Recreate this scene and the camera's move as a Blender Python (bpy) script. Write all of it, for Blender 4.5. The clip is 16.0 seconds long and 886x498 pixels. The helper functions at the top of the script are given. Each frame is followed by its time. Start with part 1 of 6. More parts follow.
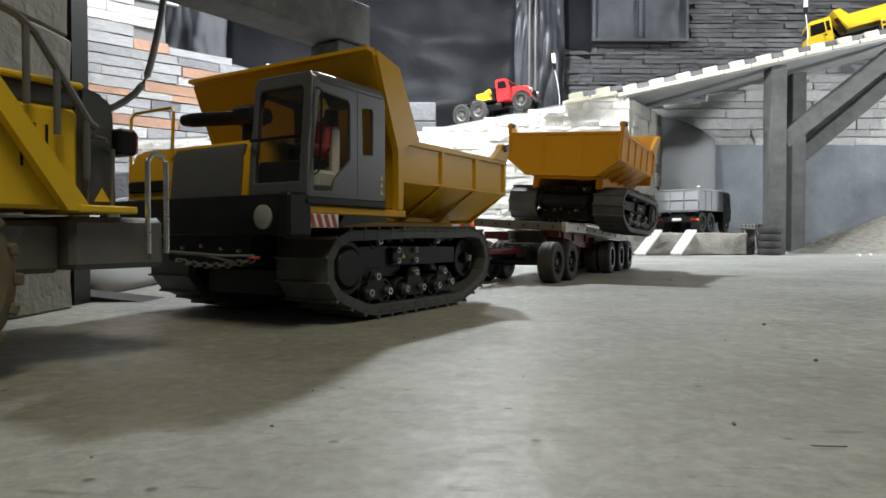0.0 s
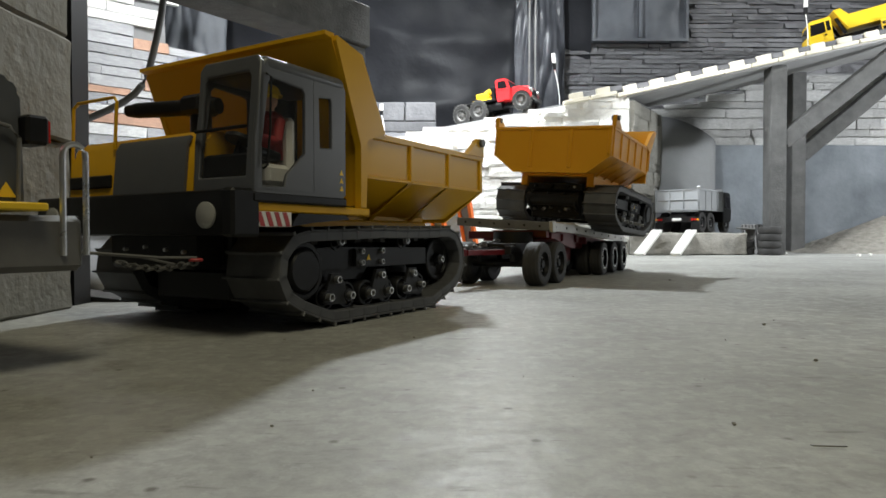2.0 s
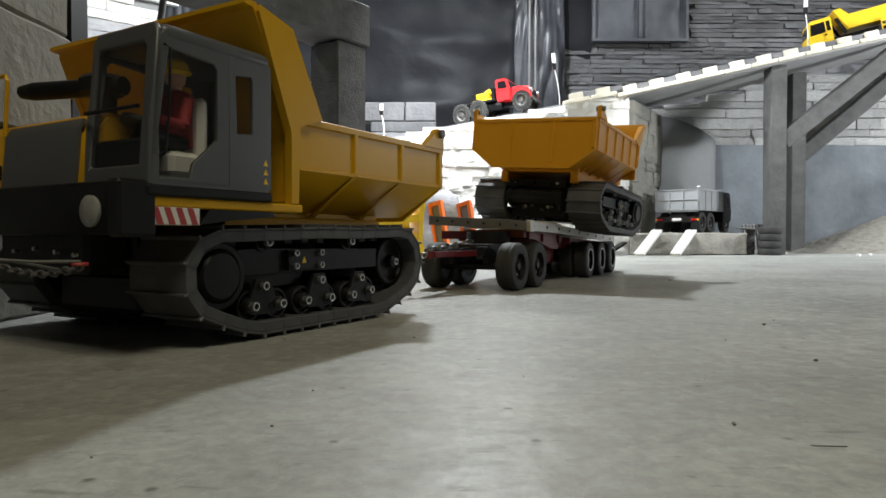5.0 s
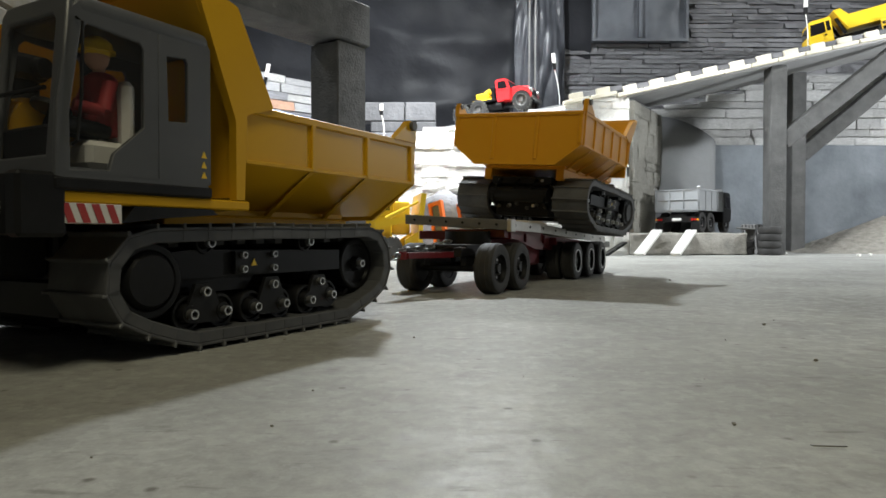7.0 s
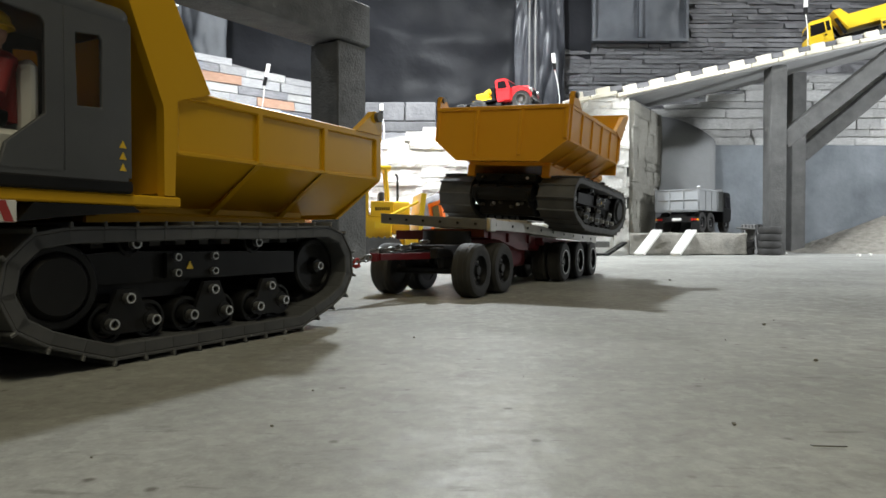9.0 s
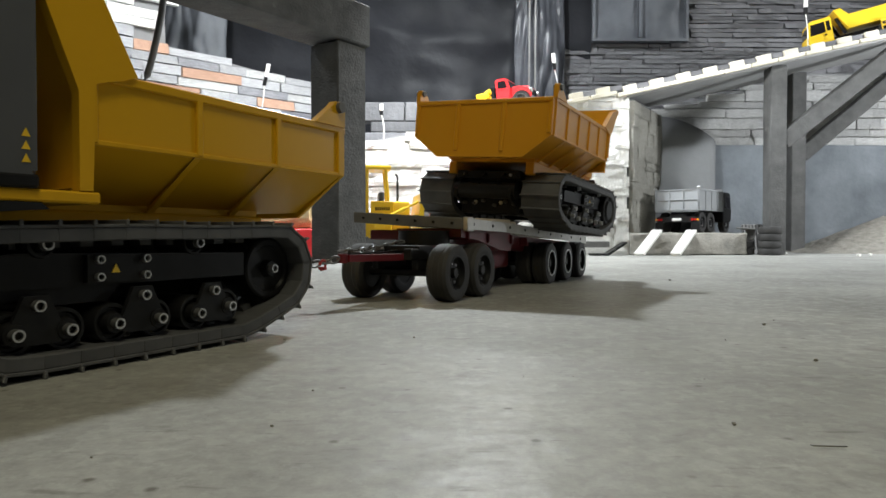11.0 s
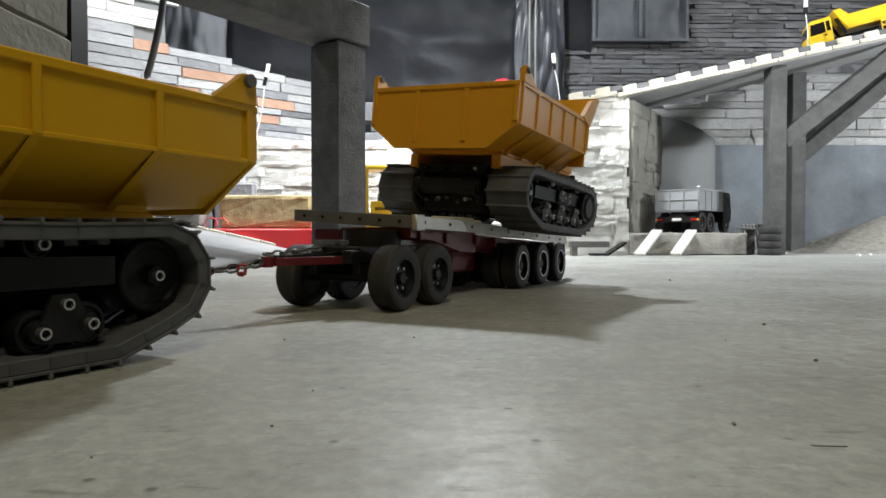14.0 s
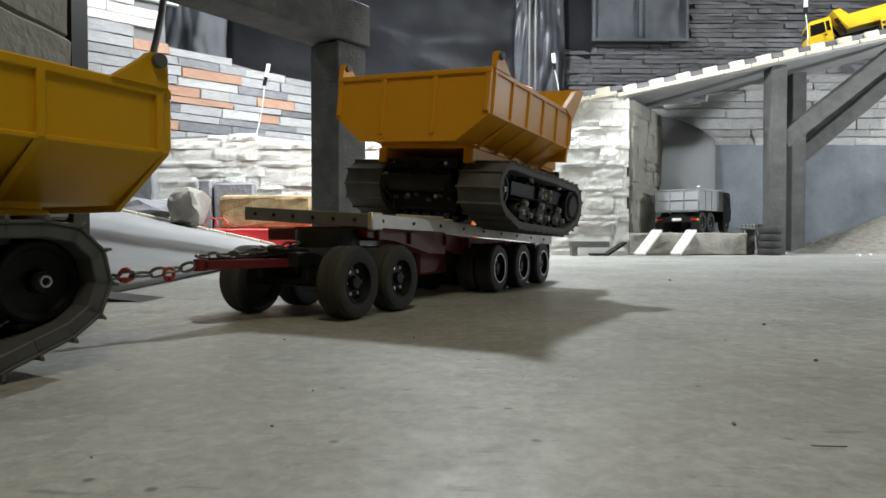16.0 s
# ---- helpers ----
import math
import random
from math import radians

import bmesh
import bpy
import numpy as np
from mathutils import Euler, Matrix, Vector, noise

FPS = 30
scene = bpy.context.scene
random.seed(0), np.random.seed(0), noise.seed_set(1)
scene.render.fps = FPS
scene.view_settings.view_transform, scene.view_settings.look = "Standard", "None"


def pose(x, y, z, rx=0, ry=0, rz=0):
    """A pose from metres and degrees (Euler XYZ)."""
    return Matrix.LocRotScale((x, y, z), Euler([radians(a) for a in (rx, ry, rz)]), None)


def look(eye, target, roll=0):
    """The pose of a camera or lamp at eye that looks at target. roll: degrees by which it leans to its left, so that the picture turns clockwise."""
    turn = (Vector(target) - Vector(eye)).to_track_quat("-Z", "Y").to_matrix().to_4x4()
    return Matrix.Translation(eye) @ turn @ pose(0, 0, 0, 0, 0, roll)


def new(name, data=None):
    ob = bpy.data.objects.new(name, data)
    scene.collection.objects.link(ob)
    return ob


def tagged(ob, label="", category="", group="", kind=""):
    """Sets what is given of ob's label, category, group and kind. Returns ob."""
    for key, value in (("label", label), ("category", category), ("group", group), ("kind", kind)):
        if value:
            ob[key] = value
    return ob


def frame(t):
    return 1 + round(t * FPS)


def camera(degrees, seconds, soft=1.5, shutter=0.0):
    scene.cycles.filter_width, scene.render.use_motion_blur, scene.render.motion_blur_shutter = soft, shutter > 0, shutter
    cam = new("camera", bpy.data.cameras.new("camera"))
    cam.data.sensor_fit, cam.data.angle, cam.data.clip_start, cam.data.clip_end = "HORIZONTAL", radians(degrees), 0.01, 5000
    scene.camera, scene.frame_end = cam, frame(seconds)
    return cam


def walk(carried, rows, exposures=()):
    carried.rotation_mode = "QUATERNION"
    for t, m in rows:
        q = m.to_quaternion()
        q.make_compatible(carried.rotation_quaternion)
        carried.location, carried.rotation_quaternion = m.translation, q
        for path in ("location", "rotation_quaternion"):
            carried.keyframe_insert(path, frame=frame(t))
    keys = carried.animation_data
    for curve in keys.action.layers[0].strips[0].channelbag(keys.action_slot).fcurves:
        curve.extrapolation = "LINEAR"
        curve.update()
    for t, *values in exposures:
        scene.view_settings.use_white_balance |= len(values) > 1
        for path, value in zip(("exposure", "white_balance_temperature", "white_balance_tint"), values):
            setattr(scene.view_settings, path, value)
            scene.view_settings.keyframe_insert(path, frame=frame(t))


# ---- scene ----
cam = camera(68.55, 16.0, soft=1.6, shutter=0.5)
EYE = (0.0, 0.0, 0.07)
AIM = look(EYE, (0.0, 1.0, 0.07 - math.tan(radians(1.119))))
walk(cam, [(0.0, AIM), (16.0, AIM)], exposures=[(0.0, 0.0), (13.0, 0.0), (16.0, -0.12)])

# ---- light: a dim room, a bright hanging work lamp ahead, a weaker warm lamp behind, added fills ----
world = bpy.data.worlds.new("world")
scene.world = world
world.use_nodes = True
world.node_tree.nodes["Background"].inputs[0].default_value = (0.75, 0.85, 1.0, 1)
world.node_tree.nodes["Background"].inputs[1].default_value = 0.02


def area_lamp(name, eye, target, size, watts, colour, beam=180):
    data = bpy.data.lights.new(name, "AREA")
    data.shape, data.size, data.energy, data.color = "DISK", size, watts, colour
    data.spread = radians(beam)
    ob = new(name, data)
    ob.matrix_world = look(eye, target)
    return ob


area_lamp("work_light", (0.08, 2.20, 1.47), (0.08, 2.15, 0), 0.10, 46, (0.91, 0.97, 1.0))
area_lamp("back_light", (0.24, 2.72, 1.24), (0.22, 2.1, 0), 0.10, 7, (0.97, 0.99, 1.0))
area_lamp("west_light", (-0.92, 2.02, 1.32), (-1.0, 2.5, 0.4), 0.14, 10.5, (0.93, 0.97, 1.0))
# unseen fill, added to lift the slate and bridge on the far right
area_lamp("east_fill", (1.9, 2.15, 1.6), (1.8, 2.9, 0.8), 0.16, 9, (0.93, 0.97, 1.0))
# two more added fills: whitewashed wall, then the stones under the bridge
area_lamp("wall_fill", (0.22, 2.00, 1.10), (-0.45, 2.47, 0.12), 0.08, 8.0, (0.95, 0.98, 1.0), 95)
area_lamp("bridge_fill", (2.3, 1.75, 0.60), (1.35, 2.9, 0.62), 0.12, 22, (0.93, 0.97, 1.0))
area_lamp("apron_light", (0.45, 1.85, 0.88), (1.85, 2.9, 0.30), 0.07, 3.6, (0.94, 0.975, 1.0), 80)
area_lamp("room_light", (0.12, -0.30, 1.45), (-0.05, 0.15, 0), 0.5, 8.2, (1.0, 0.93, 0.66))


# ---- materials ----
def nodes_of(name):
    m = bpy.data.materials.new(name)
    m.use_nodes = True
    nt = m.node_tree
    return m, nt, nt.nodes["Principled BSDF"]


def surface(name, a, b, rough=0.6, metal=0.0, scale=30.0, grain=300.0, bump=0.1, dist=0.001, rnd=0.0, spread=0.25, spec=0.5, stains=None, coat=0.0, pits=False):
    """A two-tone surface: broad patches between colours a and b, fine grain in the relief, variation from piece to piece."""
    m, nt, p = nodes_of(name)
    L = nt.links.new
    tc = nt.nodes.new("ShaderNodeTexCoord")
    n1 = nt.nodes.new("ShaderNodeTexNoise")
    n1.inputs["Scale"].default_value, n1.inputs["Detail"].default_value, n1.inputs["Roughness"].default_value = scale, 6, 0.62
    n2 = nt.nodes.new("ShaderNodeTexNoise")
    n2.inputs["Scale"].default_value, n2.inputs["Detail"].default_value = grain, 3
    L(tc.outputs["Object"], n1.inputs["Vector"])
    L(tc.outputs["Object"], n2.inputs["Vector"])
    ramp = nt.nodes.new("ShaderNodeValToRGB")
    ramp.color_ramp.elements[0].position, ramp.color_ramp.elements[1].position = 0.5 - spread, 0.5 + spread
    ramp.color_ramp.elements[0].color, ramp.color_ramp.elements[1].color = (*a, 1), (*b, 1)
    L(n1.outputs["Fac"], ramp.inputs["Fac"])
    col = ramp.outputs["Color"]
    if stains:
        n3 = nt.nodes.new("ShaderNodeTexNoise")
        n3.inputs["Scale"].default_value, n3.inputs["Detail"].default_value = stains[1], 8
        L(tc.outputs["Object"], n3.inputs["Vector"])
        r3 = nt.nodes.new("ShaderNodeValToRGB")
        r3.color_ramp.elements[0].position, r3.color_ramp.elements[1].position = stains[2], stains[2] + 0.16
        mix = nt.nodes.new("ShaderNodeMix")
        mix.data_type = "RGBA"
        L(n3.outputs["Fac"], r3.inputs["Fac"])
        L(r3.outputs["Color"], mix.inputs["Factor"])
        L(col, mix.inputs["A"])
        mix.inputs["B"].default_value = (*stains[0], 1)
        col = mix.outputs["Result"]
    if pits:
        # dark specks and a worn, patchy sheen
        vo = nt.nodes.new("ShaderNodeTexVoronoi")
        vo.inputs["Scale"].default_value = 42.0
        L(tc.outputs["Object"], vo.inputs["Vector"])
        r4 = nt.nodes.new("ShaderNodeValToRGB")
        r4.color_ramp.elements[0].position, r4.color_ramp.elements[1].position = 0.04, 0.10
        r4.color_ramp.elements[0].color, r4.color_ramp.elements[1].color = (0.45, 0.43, 0.40, 1), (1, 1, 1, 1)
        L(vo.outputs["Distance"], r4.inputs["Fac"])
        n5 = nt.nodes.new("ShaderNodeTexNoise")
        n5.inputs["Scale"].default_value, n5.inputs["Detail"].default_value, n5.inputs["Roughness"].default_value = 130.0, 8, 0.72
        L(tc.outputs["Object"], n5.inputs["Vector"])
        r5 = nt.nodes.new("ShaderNodeValToRGB")
        r5.color_ramp.elements[0].position, r5.color_ramp.elements[1].position = 0.3, 0.7
        r5.color_ramp.elements[0].color, r5.color_ramp.elements[1].color = (0.74, 0.74, 0.73, 1), (1.16, 1.16, 1.16, 1)
        L(n5.outputs["Fac"], r5.inputs["Fac"])
        for extra in (r4, r5):
            mx = nt.nodes.new("ShaderNodeMix")
            mx.data_type, mx.blend_type = "RGBA", "MULTIPLY"
            mx.inputs["Factor"].default_value = 1
            L(col, mx.inputs["A"])
            L(extra.outputs["Color"], mx.inputs["B"])
            col = mx.outputs["Result"]
        # short scratches, and a sheen that comes and goes
        mp = nt.nodes.new("ShaderNodeMapping")
        mp.inputs["Scale"].default_value, mp.inputs["Rotation"].default_value = (38.0, 210.0, 1.0), (0, 0, 0.35)
        L(tc.outputs["Object"], mp.inputs["Vector"])
        n6 = nt.nodes.new("ShaderNodeTexNoise")
        n6.inputs["Scale"].default_value, n6.inputs["Detail"].default_value = 1.0, 5
        L(mp.outputs["Vector"], n6.inputs["Vector"])
        r6 = nt.nodes.new("ShaderNodeValToRGB")
        r6.color_ramp.elements[0].position, r6.color_ramp.elements[1].position = 0.27, 0.37
        r6.color_ramp.elements[0].color, r6.color_ramp.elements[1].color = (0.62, 0.61, 0.59, 1), (1, 1, 1, 1)
        L(n6.outputs["Fac"], r6.inputs["Fac"])
        mx = nt.nodes.new("ShaderNodeMix")
        mx.data_type, mx.blend_type = "RGBA", "MULTIPLY"
        mx.inputs["Factor"].default_value = 1
        L(col, mx.inputs["A"])
        L(r6.outputs["Color"], mx.inputs["B"])
        col = mx.outputs["Result"]
        n7 = nt.nodes.new("ShaderNodeTexNoise")
        n7.inputs["Scale"].default_value, n7.inputs["Detail"].default_value, n7.inputs["Roughness"].default_value = 70.0, 7, 0.7
        L(tc.outputs["Object"], n7.inputs["Vector"])
        cr = nt.nodes.new("ShaderNodeMapRange")
        cr.inputs["From Min"].default_value, cr.inputs["From Max"].default_value = 0.35, 0.65
        cr.inputs["To Min"].default_value, cr.inputs["To Max"].default_value = 0.15, 0.34
        L(n7.outputs["Fac"], cr.inputs["Value"])
        L(cr.outputs[0], p.inputs["Coat Roughness"])
    if rnd:
        oi = nt.nodes.new("ShaderNodeObjectInfo")
        ge = nt.nodes.new("ShaderNodeNewGeometry")
        add = nt.nodes.new("ShaderNodeMath")
        add.operation = "ADD"
        L(oi.outputs["Random"], add.inputs[0])
        L(ge.outputs["Random Per Island"], add.inputs[1])
        fr = nt.nodes.new("ShaderNodeMath")
        fr.operation = "FRACT"
        L(add.outputs[0], fr.inputs[0])
        mr = nt.nodes.new("ShaderNodeMapRange")
        mr.inputs["To Min"].default_value, mr.inputs["To Max"].default_value = 1 - rnd, 1 + rnd * 0.6
        L(fr.outputs[0], mr.inputs["Value"])
        hs = nt.nodes.new("ShaderNodeHueSaturation")
        L(mr.outputs[0], hs.inputs["Value"])
        L(col, hs.inputs["Color"])
        col = hs.outputs["Color"]
    L(col, p.inputs["Base Color"])
    rr = nt.nodes.new("ShaderNodeMapRange")
    rr.inputs["To Min"].default_value, rr.inputs["To Max"].default_value = max(rough - 0.1, 0.02), min(rough + 0.1, 1)
    L(n1.outputs["Fac"], rr.inputs["Value"])
    L(rr.outputs[0], p.inputs["Roughness"])
    p.inputs["Metallic"].default_value = metal
    p.inputs["Specular IOR Level"].default_value = spec
    p.inputs["Coat Weight"].default_value = coat
    if bump:
        am = nt.nodes.new("ShaderNodeMath")
        am.operation = "MULTIPLY_ADD"
        am.inputs[1].default_value = 0.5
        L(n2.outputs["Fac"], am.inputs[0])
        L(n1.outputs["Fac"], am.inputs[2])
        bp = nt.nodes.new("ShaderNodeBump")
        bp.inputs["Strength"].default_value, bp.inputs["Distance"].default_value = bump, dist
        L(am.outputs[0], bp.inputs["Height"])
        L(bp.outputs["Normal"], p.inputs["Normal"])
        if pits:
            wave = nt.nodes.new("ShaderNodeTexNoise")
            wave.inputs["Scale"].default_value, wave.inputs["Detail"].default_value, wave.inputs["Roughness"].default_value = 40.0, 8, 0.58
            L(tc.outputs["Object"], wave.inputs["Vector"])
            b2 = nt.nodes.new("ShaderNodeBump")
            b2.inputs["Strength"].default_value, b2.inputs["Distance"].default_value = 0.85, 0.0022
            L(wave.outputs["Fac"], b2.inputs["Height"])
            L(b2.outputs["Normal"], p.inputs["Coat Normal"])
    return m


def glass(name, tint, rough=0.05, alpha=0.25):
    m, nt, p = nodes_of(name)
    p.inputs["Base Color"].default_value = (*tint, 1)
    p.inputs["Roughness"].default_value = rough
    p.inputs["Alpha"].default_value = alpha
    return m


CONCRETE = surface("concrete_floor", (0.255, 0.255, 0.238), (0.42, 0.42, 0.398), 0.60, 0, 5.5, 120, 0.22, 0.0016, stains=((0.27, 0.265, 0.245), 24.0, 0.56), spread=0.19, spec=0.22, coat=0.19, pits=True)
WHITE_STONE = surface("white_ledge_stone", (0.72, 0.705, 0.66), (0.90, 0.89, 0.86), 0.8, 0, 11, 70, 0.9, 0.008, rnd=0.08)
PALE_LEDGE = surface("pale_grey_ledge_stone", (0.44, 0.44, 0.435), (0.68, 0.68, 0.67), 0.75, 0, 7, 60, 0.9, 0.010, rnd=0.22)
GREY_STONE = surface("grey_ledge_stone", (0.14, 0.14, 0.15), (0.29, 0.29, 0.31), 0.7, 0, 6, 60, 0.8, 0.008, rnd=0.3)
# darker ledge stone for the wall's end, its shade put into the colour
SHADED_LEDGE = surface("shaded_ledge_stone", (0.24, 0.235, 0.205), (0.38, 0.365, 0.325), 0.8, 0, 9, 70, 0.9, 0.008, rnd=0.14)
MID_LEDGE = surface("mid_grey_ledge_stone", (0.25, 0.25, 0.26), (0.40, 0.40, 0.405), 0.75, 0, 7, 60, 0.7, 0.006, rnd=0.16)
ORANGE_STONE = surface("orange_ledge_stone", (0.33, 0.19, 0.13), (0.44, 0.27, 0.19), 0.75, 0, 8, 60, 0.7, 0.006, rnd=0.2)
SLATE = surface("dark_slate", (0.085, 0.085, 0.09), (0.195, 0.195, 0.205), 0.55, 0, 6, 60, 0.7, 0.008, rnd=0.35)
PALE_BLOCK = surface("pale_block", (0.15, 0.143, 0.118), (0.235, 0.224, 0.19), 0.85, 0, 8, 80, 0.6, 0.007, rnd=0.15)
MORTAR = surface("mortar", (0.13, 0.13, 0.13), (0.20, 0.20, 0.20), 0.9, 0, 20, 90, 0.4, 0.004)
WHITE_MORTAR = surface("pale_mortar", (0.56, 0.55, 0.51), (0.70, 0.68, 0.64), 0.9, 0, 20, 90, 0.4, 0.004)
BLUE_PLASTER = surface("blue_grey_plaster", (0.085, 0.098, 0.112), (0.20, 0.22, 0.24), 0.85, 0, 4.5, 60, 0.6, 0.008, stains=((0.27, 0.28, 0.29), 9.0, 0.68), spread=0.22)
NICHE_GREY = surface("dark_grey_plaster", (0.13, 0.135, 0.14), (0.22, 0.225, 0.23), 0.85, 0, 3, 60, 0.3, 0.004)
GREY_PLASTER = surface("grey_plaster", (0.26, 0.26, 0.26), (0.36, 0.36, 0.36), 0.85, 0, 4, 60, 0.25, 0.003)
TARP = surface("black_silver_tarp", (0.009, 0.0095, 0.011), (0.029, 0.030, 0.035), 0.47, 0.0, 1.7, 22, 0.55, 0.010, spread=0.3, spec=0.09)
SILVER_TARP = surface("silver_grey_tarp", (0.018, 0.019, 0.023), (0.070, 0.074, 0.085), 0.42, 0.0, 7, 30, 0.5, 0.006, spread=0.25, spec=0.3)
FILM = surface("dusty_plastic_film", (0.065, 0.071, 0.082), (0.145, 0.154, 0.170), 0.5, 0.0, 5, 40, 0.2, 0.003, spread=0.25)
POST_GREY = surface("grey_textured_beam", (0.042, 0.042, 0.042), (0.108, 0.108, 0.104), 0.88, 0, 16, 180, 1.0, 0.005, stains=((0.17, 0.17, 0.165), 18, 0.66))
ROAD = surface("grey_road", (0.20, 0.20, 0.205), (0.28, 0.28, 0.285), 0.85, 0, 5, 200, 0.3, 0.002, spec=0.2)
ROCK = surface("grey_rock", (0.16, 0.155, 0.14), (0.36, 0.34, 0.30), 0.85, 0, 14, 90, 0.9, 0.006)
HAY = surface("straw_bale", (0.30, 0.22, 0.105), (0.52, 0.42, 0.24), 0.9, 0, 38, 300, 1.0, 0.005, spread=0.2)
GRAVEL = surface("gravel", (0.17, 0.16, 0.14), (0.36, 0.34, 0.30), 0.9, 0, 40, 200, 0.9, 0.006, rnd=0.3)
KERB = surface("pale_kerb_stone", (0.52, 0.48, 0.38), (0.70, 0.66, 0.55), 0.75, 0, 20, 120, 0.4, 0.002, rnd=0.12)
YELLOW = surface("ochre_yellow_paint", (0.60, 0.32, 0.010), (0.67, 0.37, 0.016), 0.34, 0, 9, 200, 0.03, 0.0004, spread=0.5, spec=0.16)
ORANGE_YELLOW = surface("orange_yellow_paint", (0.66, 0.29, 0.015), (0.73, 0.34, 0.022), 0.34, 0, 9, 200, 0.03, 0.0004, spread=0.5, spec=0.25)
BRIGHT_YELLOW = surface("bright_yellow_paint", (0.76, 0.48, 0.015), (0.82, 0.55, 0.03), 0.4, 0, 14, 400, 0.05, 0.0004, spread=0.4)
CAB_GREY = surface("slate_grey_paint", (0.070, 0.073, 0.080), (0.098, 0.102, 0.110), 0.38, 0, 16, 500, 0.06, 0.0004)
GREY_METAL = surface("dusty_grey_metal", (0.10, 0.10, 0.10), (0.17, 0.165, 0.155), 0.55, 0.2, 30, 400, 0.15, 0.0006)
TRUCK_GREY = surface("light_grey_paint", (0.24, 0.25, 0.26), (0.31, 0.32, 0.33), 0.45, 0, 14, 300, 0.05, 0.0005)
BLACK = surface("black_metal", (0.006, 0.006, 0.0065), (0.015, 0.015, 0.016), 0.42, 0.0, 25, 400, 0.1, 0.0005, spec=0.24)
RUBBER = surface("dusty_rubber", (0.014, 0.014, 0.014), (0.040, 0.038, 0.036), 0.7, 0, 30, 350, 0.25, 0.0006, rnd=0.12)
KNOB_RUBBER = surface("grey_knobbly_rubber", (0.055, 0.054, 0.052), (0.11, 0.108, 0.10), 0.8, 0, 30, 350, 0.25, 0.0006)
TAN_RUBBER = surface("dust_caked_rubber", (0.10, 0.085, 0.055), (0.19, 0.16, 0.105), 0.85, 0, 30, 250, 0.4, 0.001)
SHOE = surface("track_shoe_rubber", (0.050, 0.051, 0.054), (0.115, 0.116, 0.120), 0.65, 0.0, 30, 350, 0.2, 0.0006, rnd=0.10)
STEEL = surface("bright_steel", (0.50, 0.50, 0.50), (0.68, 0.68, 0.68), 0.3, 0.9, 60, 500, 0.08, 0.0003)
CHAIN_STEEL = surface("dull_chain_steel", (0.13, 0.13, 0.13), (0.26, 0.26, 0.255), 0.38, 0.7, 60, 400, 0.1, 0.0003)
ALU = surface("scuffed_aluminium", (0.36, 0.35, 0.33), (0.56, 0.55, 0.52), 0.42, 0.7, 40, 300, 0.12, 0.0005)
DARK_RED = surface("dark_red_paint", (0.11, 0.009, 0.014), (0.17, 0.015, 0.022), 0.4, 0, 20, 300, 0.08, 0.0004)
RED = surface("red_paint", (0.62, 0.025, 0.03), (0.70, 0.04, 0.045), 0.35, 0, 14, 300, 0.04, 0.0004)
ORANGE = surface("orange_paint", (0.70, 0.12, 0.015), (0.78, 0.18, 0.03), 0.45, 0, 14, 300, 0.05, 0.0004)
WHITE = surface("white_plastic", (0.66, 0.65, 0.62), (0.76, 0.75, 0.72), 0.5, 0, 20, 300, 0.05, 0.0004)
WOOD = surface("pale_wood", (0.42, 0.36, 0.28), (0.58, 0.52, 0.42), 0.7, 0, 14, 200, 0.3, 0.001)
ROOM_PAINT = surface("room_paint", (0.30, 0.29, 0.27), (0.38, 0.37, 0.34), 0.9, 0, 2, 50, 0.1, 0.002)
LENS = surface("frosted_lens", (0.24, 0.24, 0.23), (0.34, 0.34, 0.32), 0.25, 0, 60, 400, 0.2, 0.0005)
PANE = glass("cab_window", (0.06, 0.065, 0.07), 0.06, 0.10)
DARK_PANE = glass("dark_window", (0.01, 0.01, 0.012), 0.12, 0.95)
STRIPE_RED = surface("faded_red_stripe", (0.34, 0.030, 0.030), (0.42, 0.045, 0.042), 0.5, 0)
SHIRT_RED = surface("red_cloth_paint", (0.24, 0.014, 0.016), (0.31, 0.022, 0.022), 0.7, 0)
WORN_EDGE = surface("worn_cleat_edge", (0.10, 0.10, 0.10), (0.30, 0.30, 0.29), 0.5, 0.2, 120, 500, 0.2, 0.0004, spread=0.15)
RED_LAMP = surface("red_lamp", (0.45, 0.01, 0.01), (0.55, 0.02, 0.015), 0.2, 0)
AMBER_LAMP = surface("amber_lamp", (0.65, 0.22, 0.01), (0.75, 0.3, 0.02), 0.2, 0)
SKIN = surface("painted_skin", (0.5, 0.28, 0.18), (0.58, 0.33, 0.22), 0.6, 0)


# ---- mesh helpers ----
def finish(bm, name, material, parent=None, label="", smooth=None):
    me = bpy.data.meshes.new(name)
    bmesh.ops.recalc_face_normals(bm, faces=bm.faces)
    bm.to_mesh(me)
    bm.free()
    for m in material if isinstance(material, (list, tuple)) else [material]:
        me.materials.append(m)
    ob = new(name, me)
    if smooth:
        me.shade_smooth()
        me.set_sharp_from_angle(angle=radians(smooth))
    if parent:
        ob.parent = parent
    if label:
        ob["label"] = label
    return ob


def part(name, bm, material, parent, label="", smooth=35):
    return finish(bm, name, material, parent, label, smooth)


def thing(name, label, category, group="", kind="", m=None):
    ob = tagged(new(name), label, category, group, kind)
    ob.empty_display_size = 0.02
    if m is not None:
        ob.matrix_basis = m
    return ob


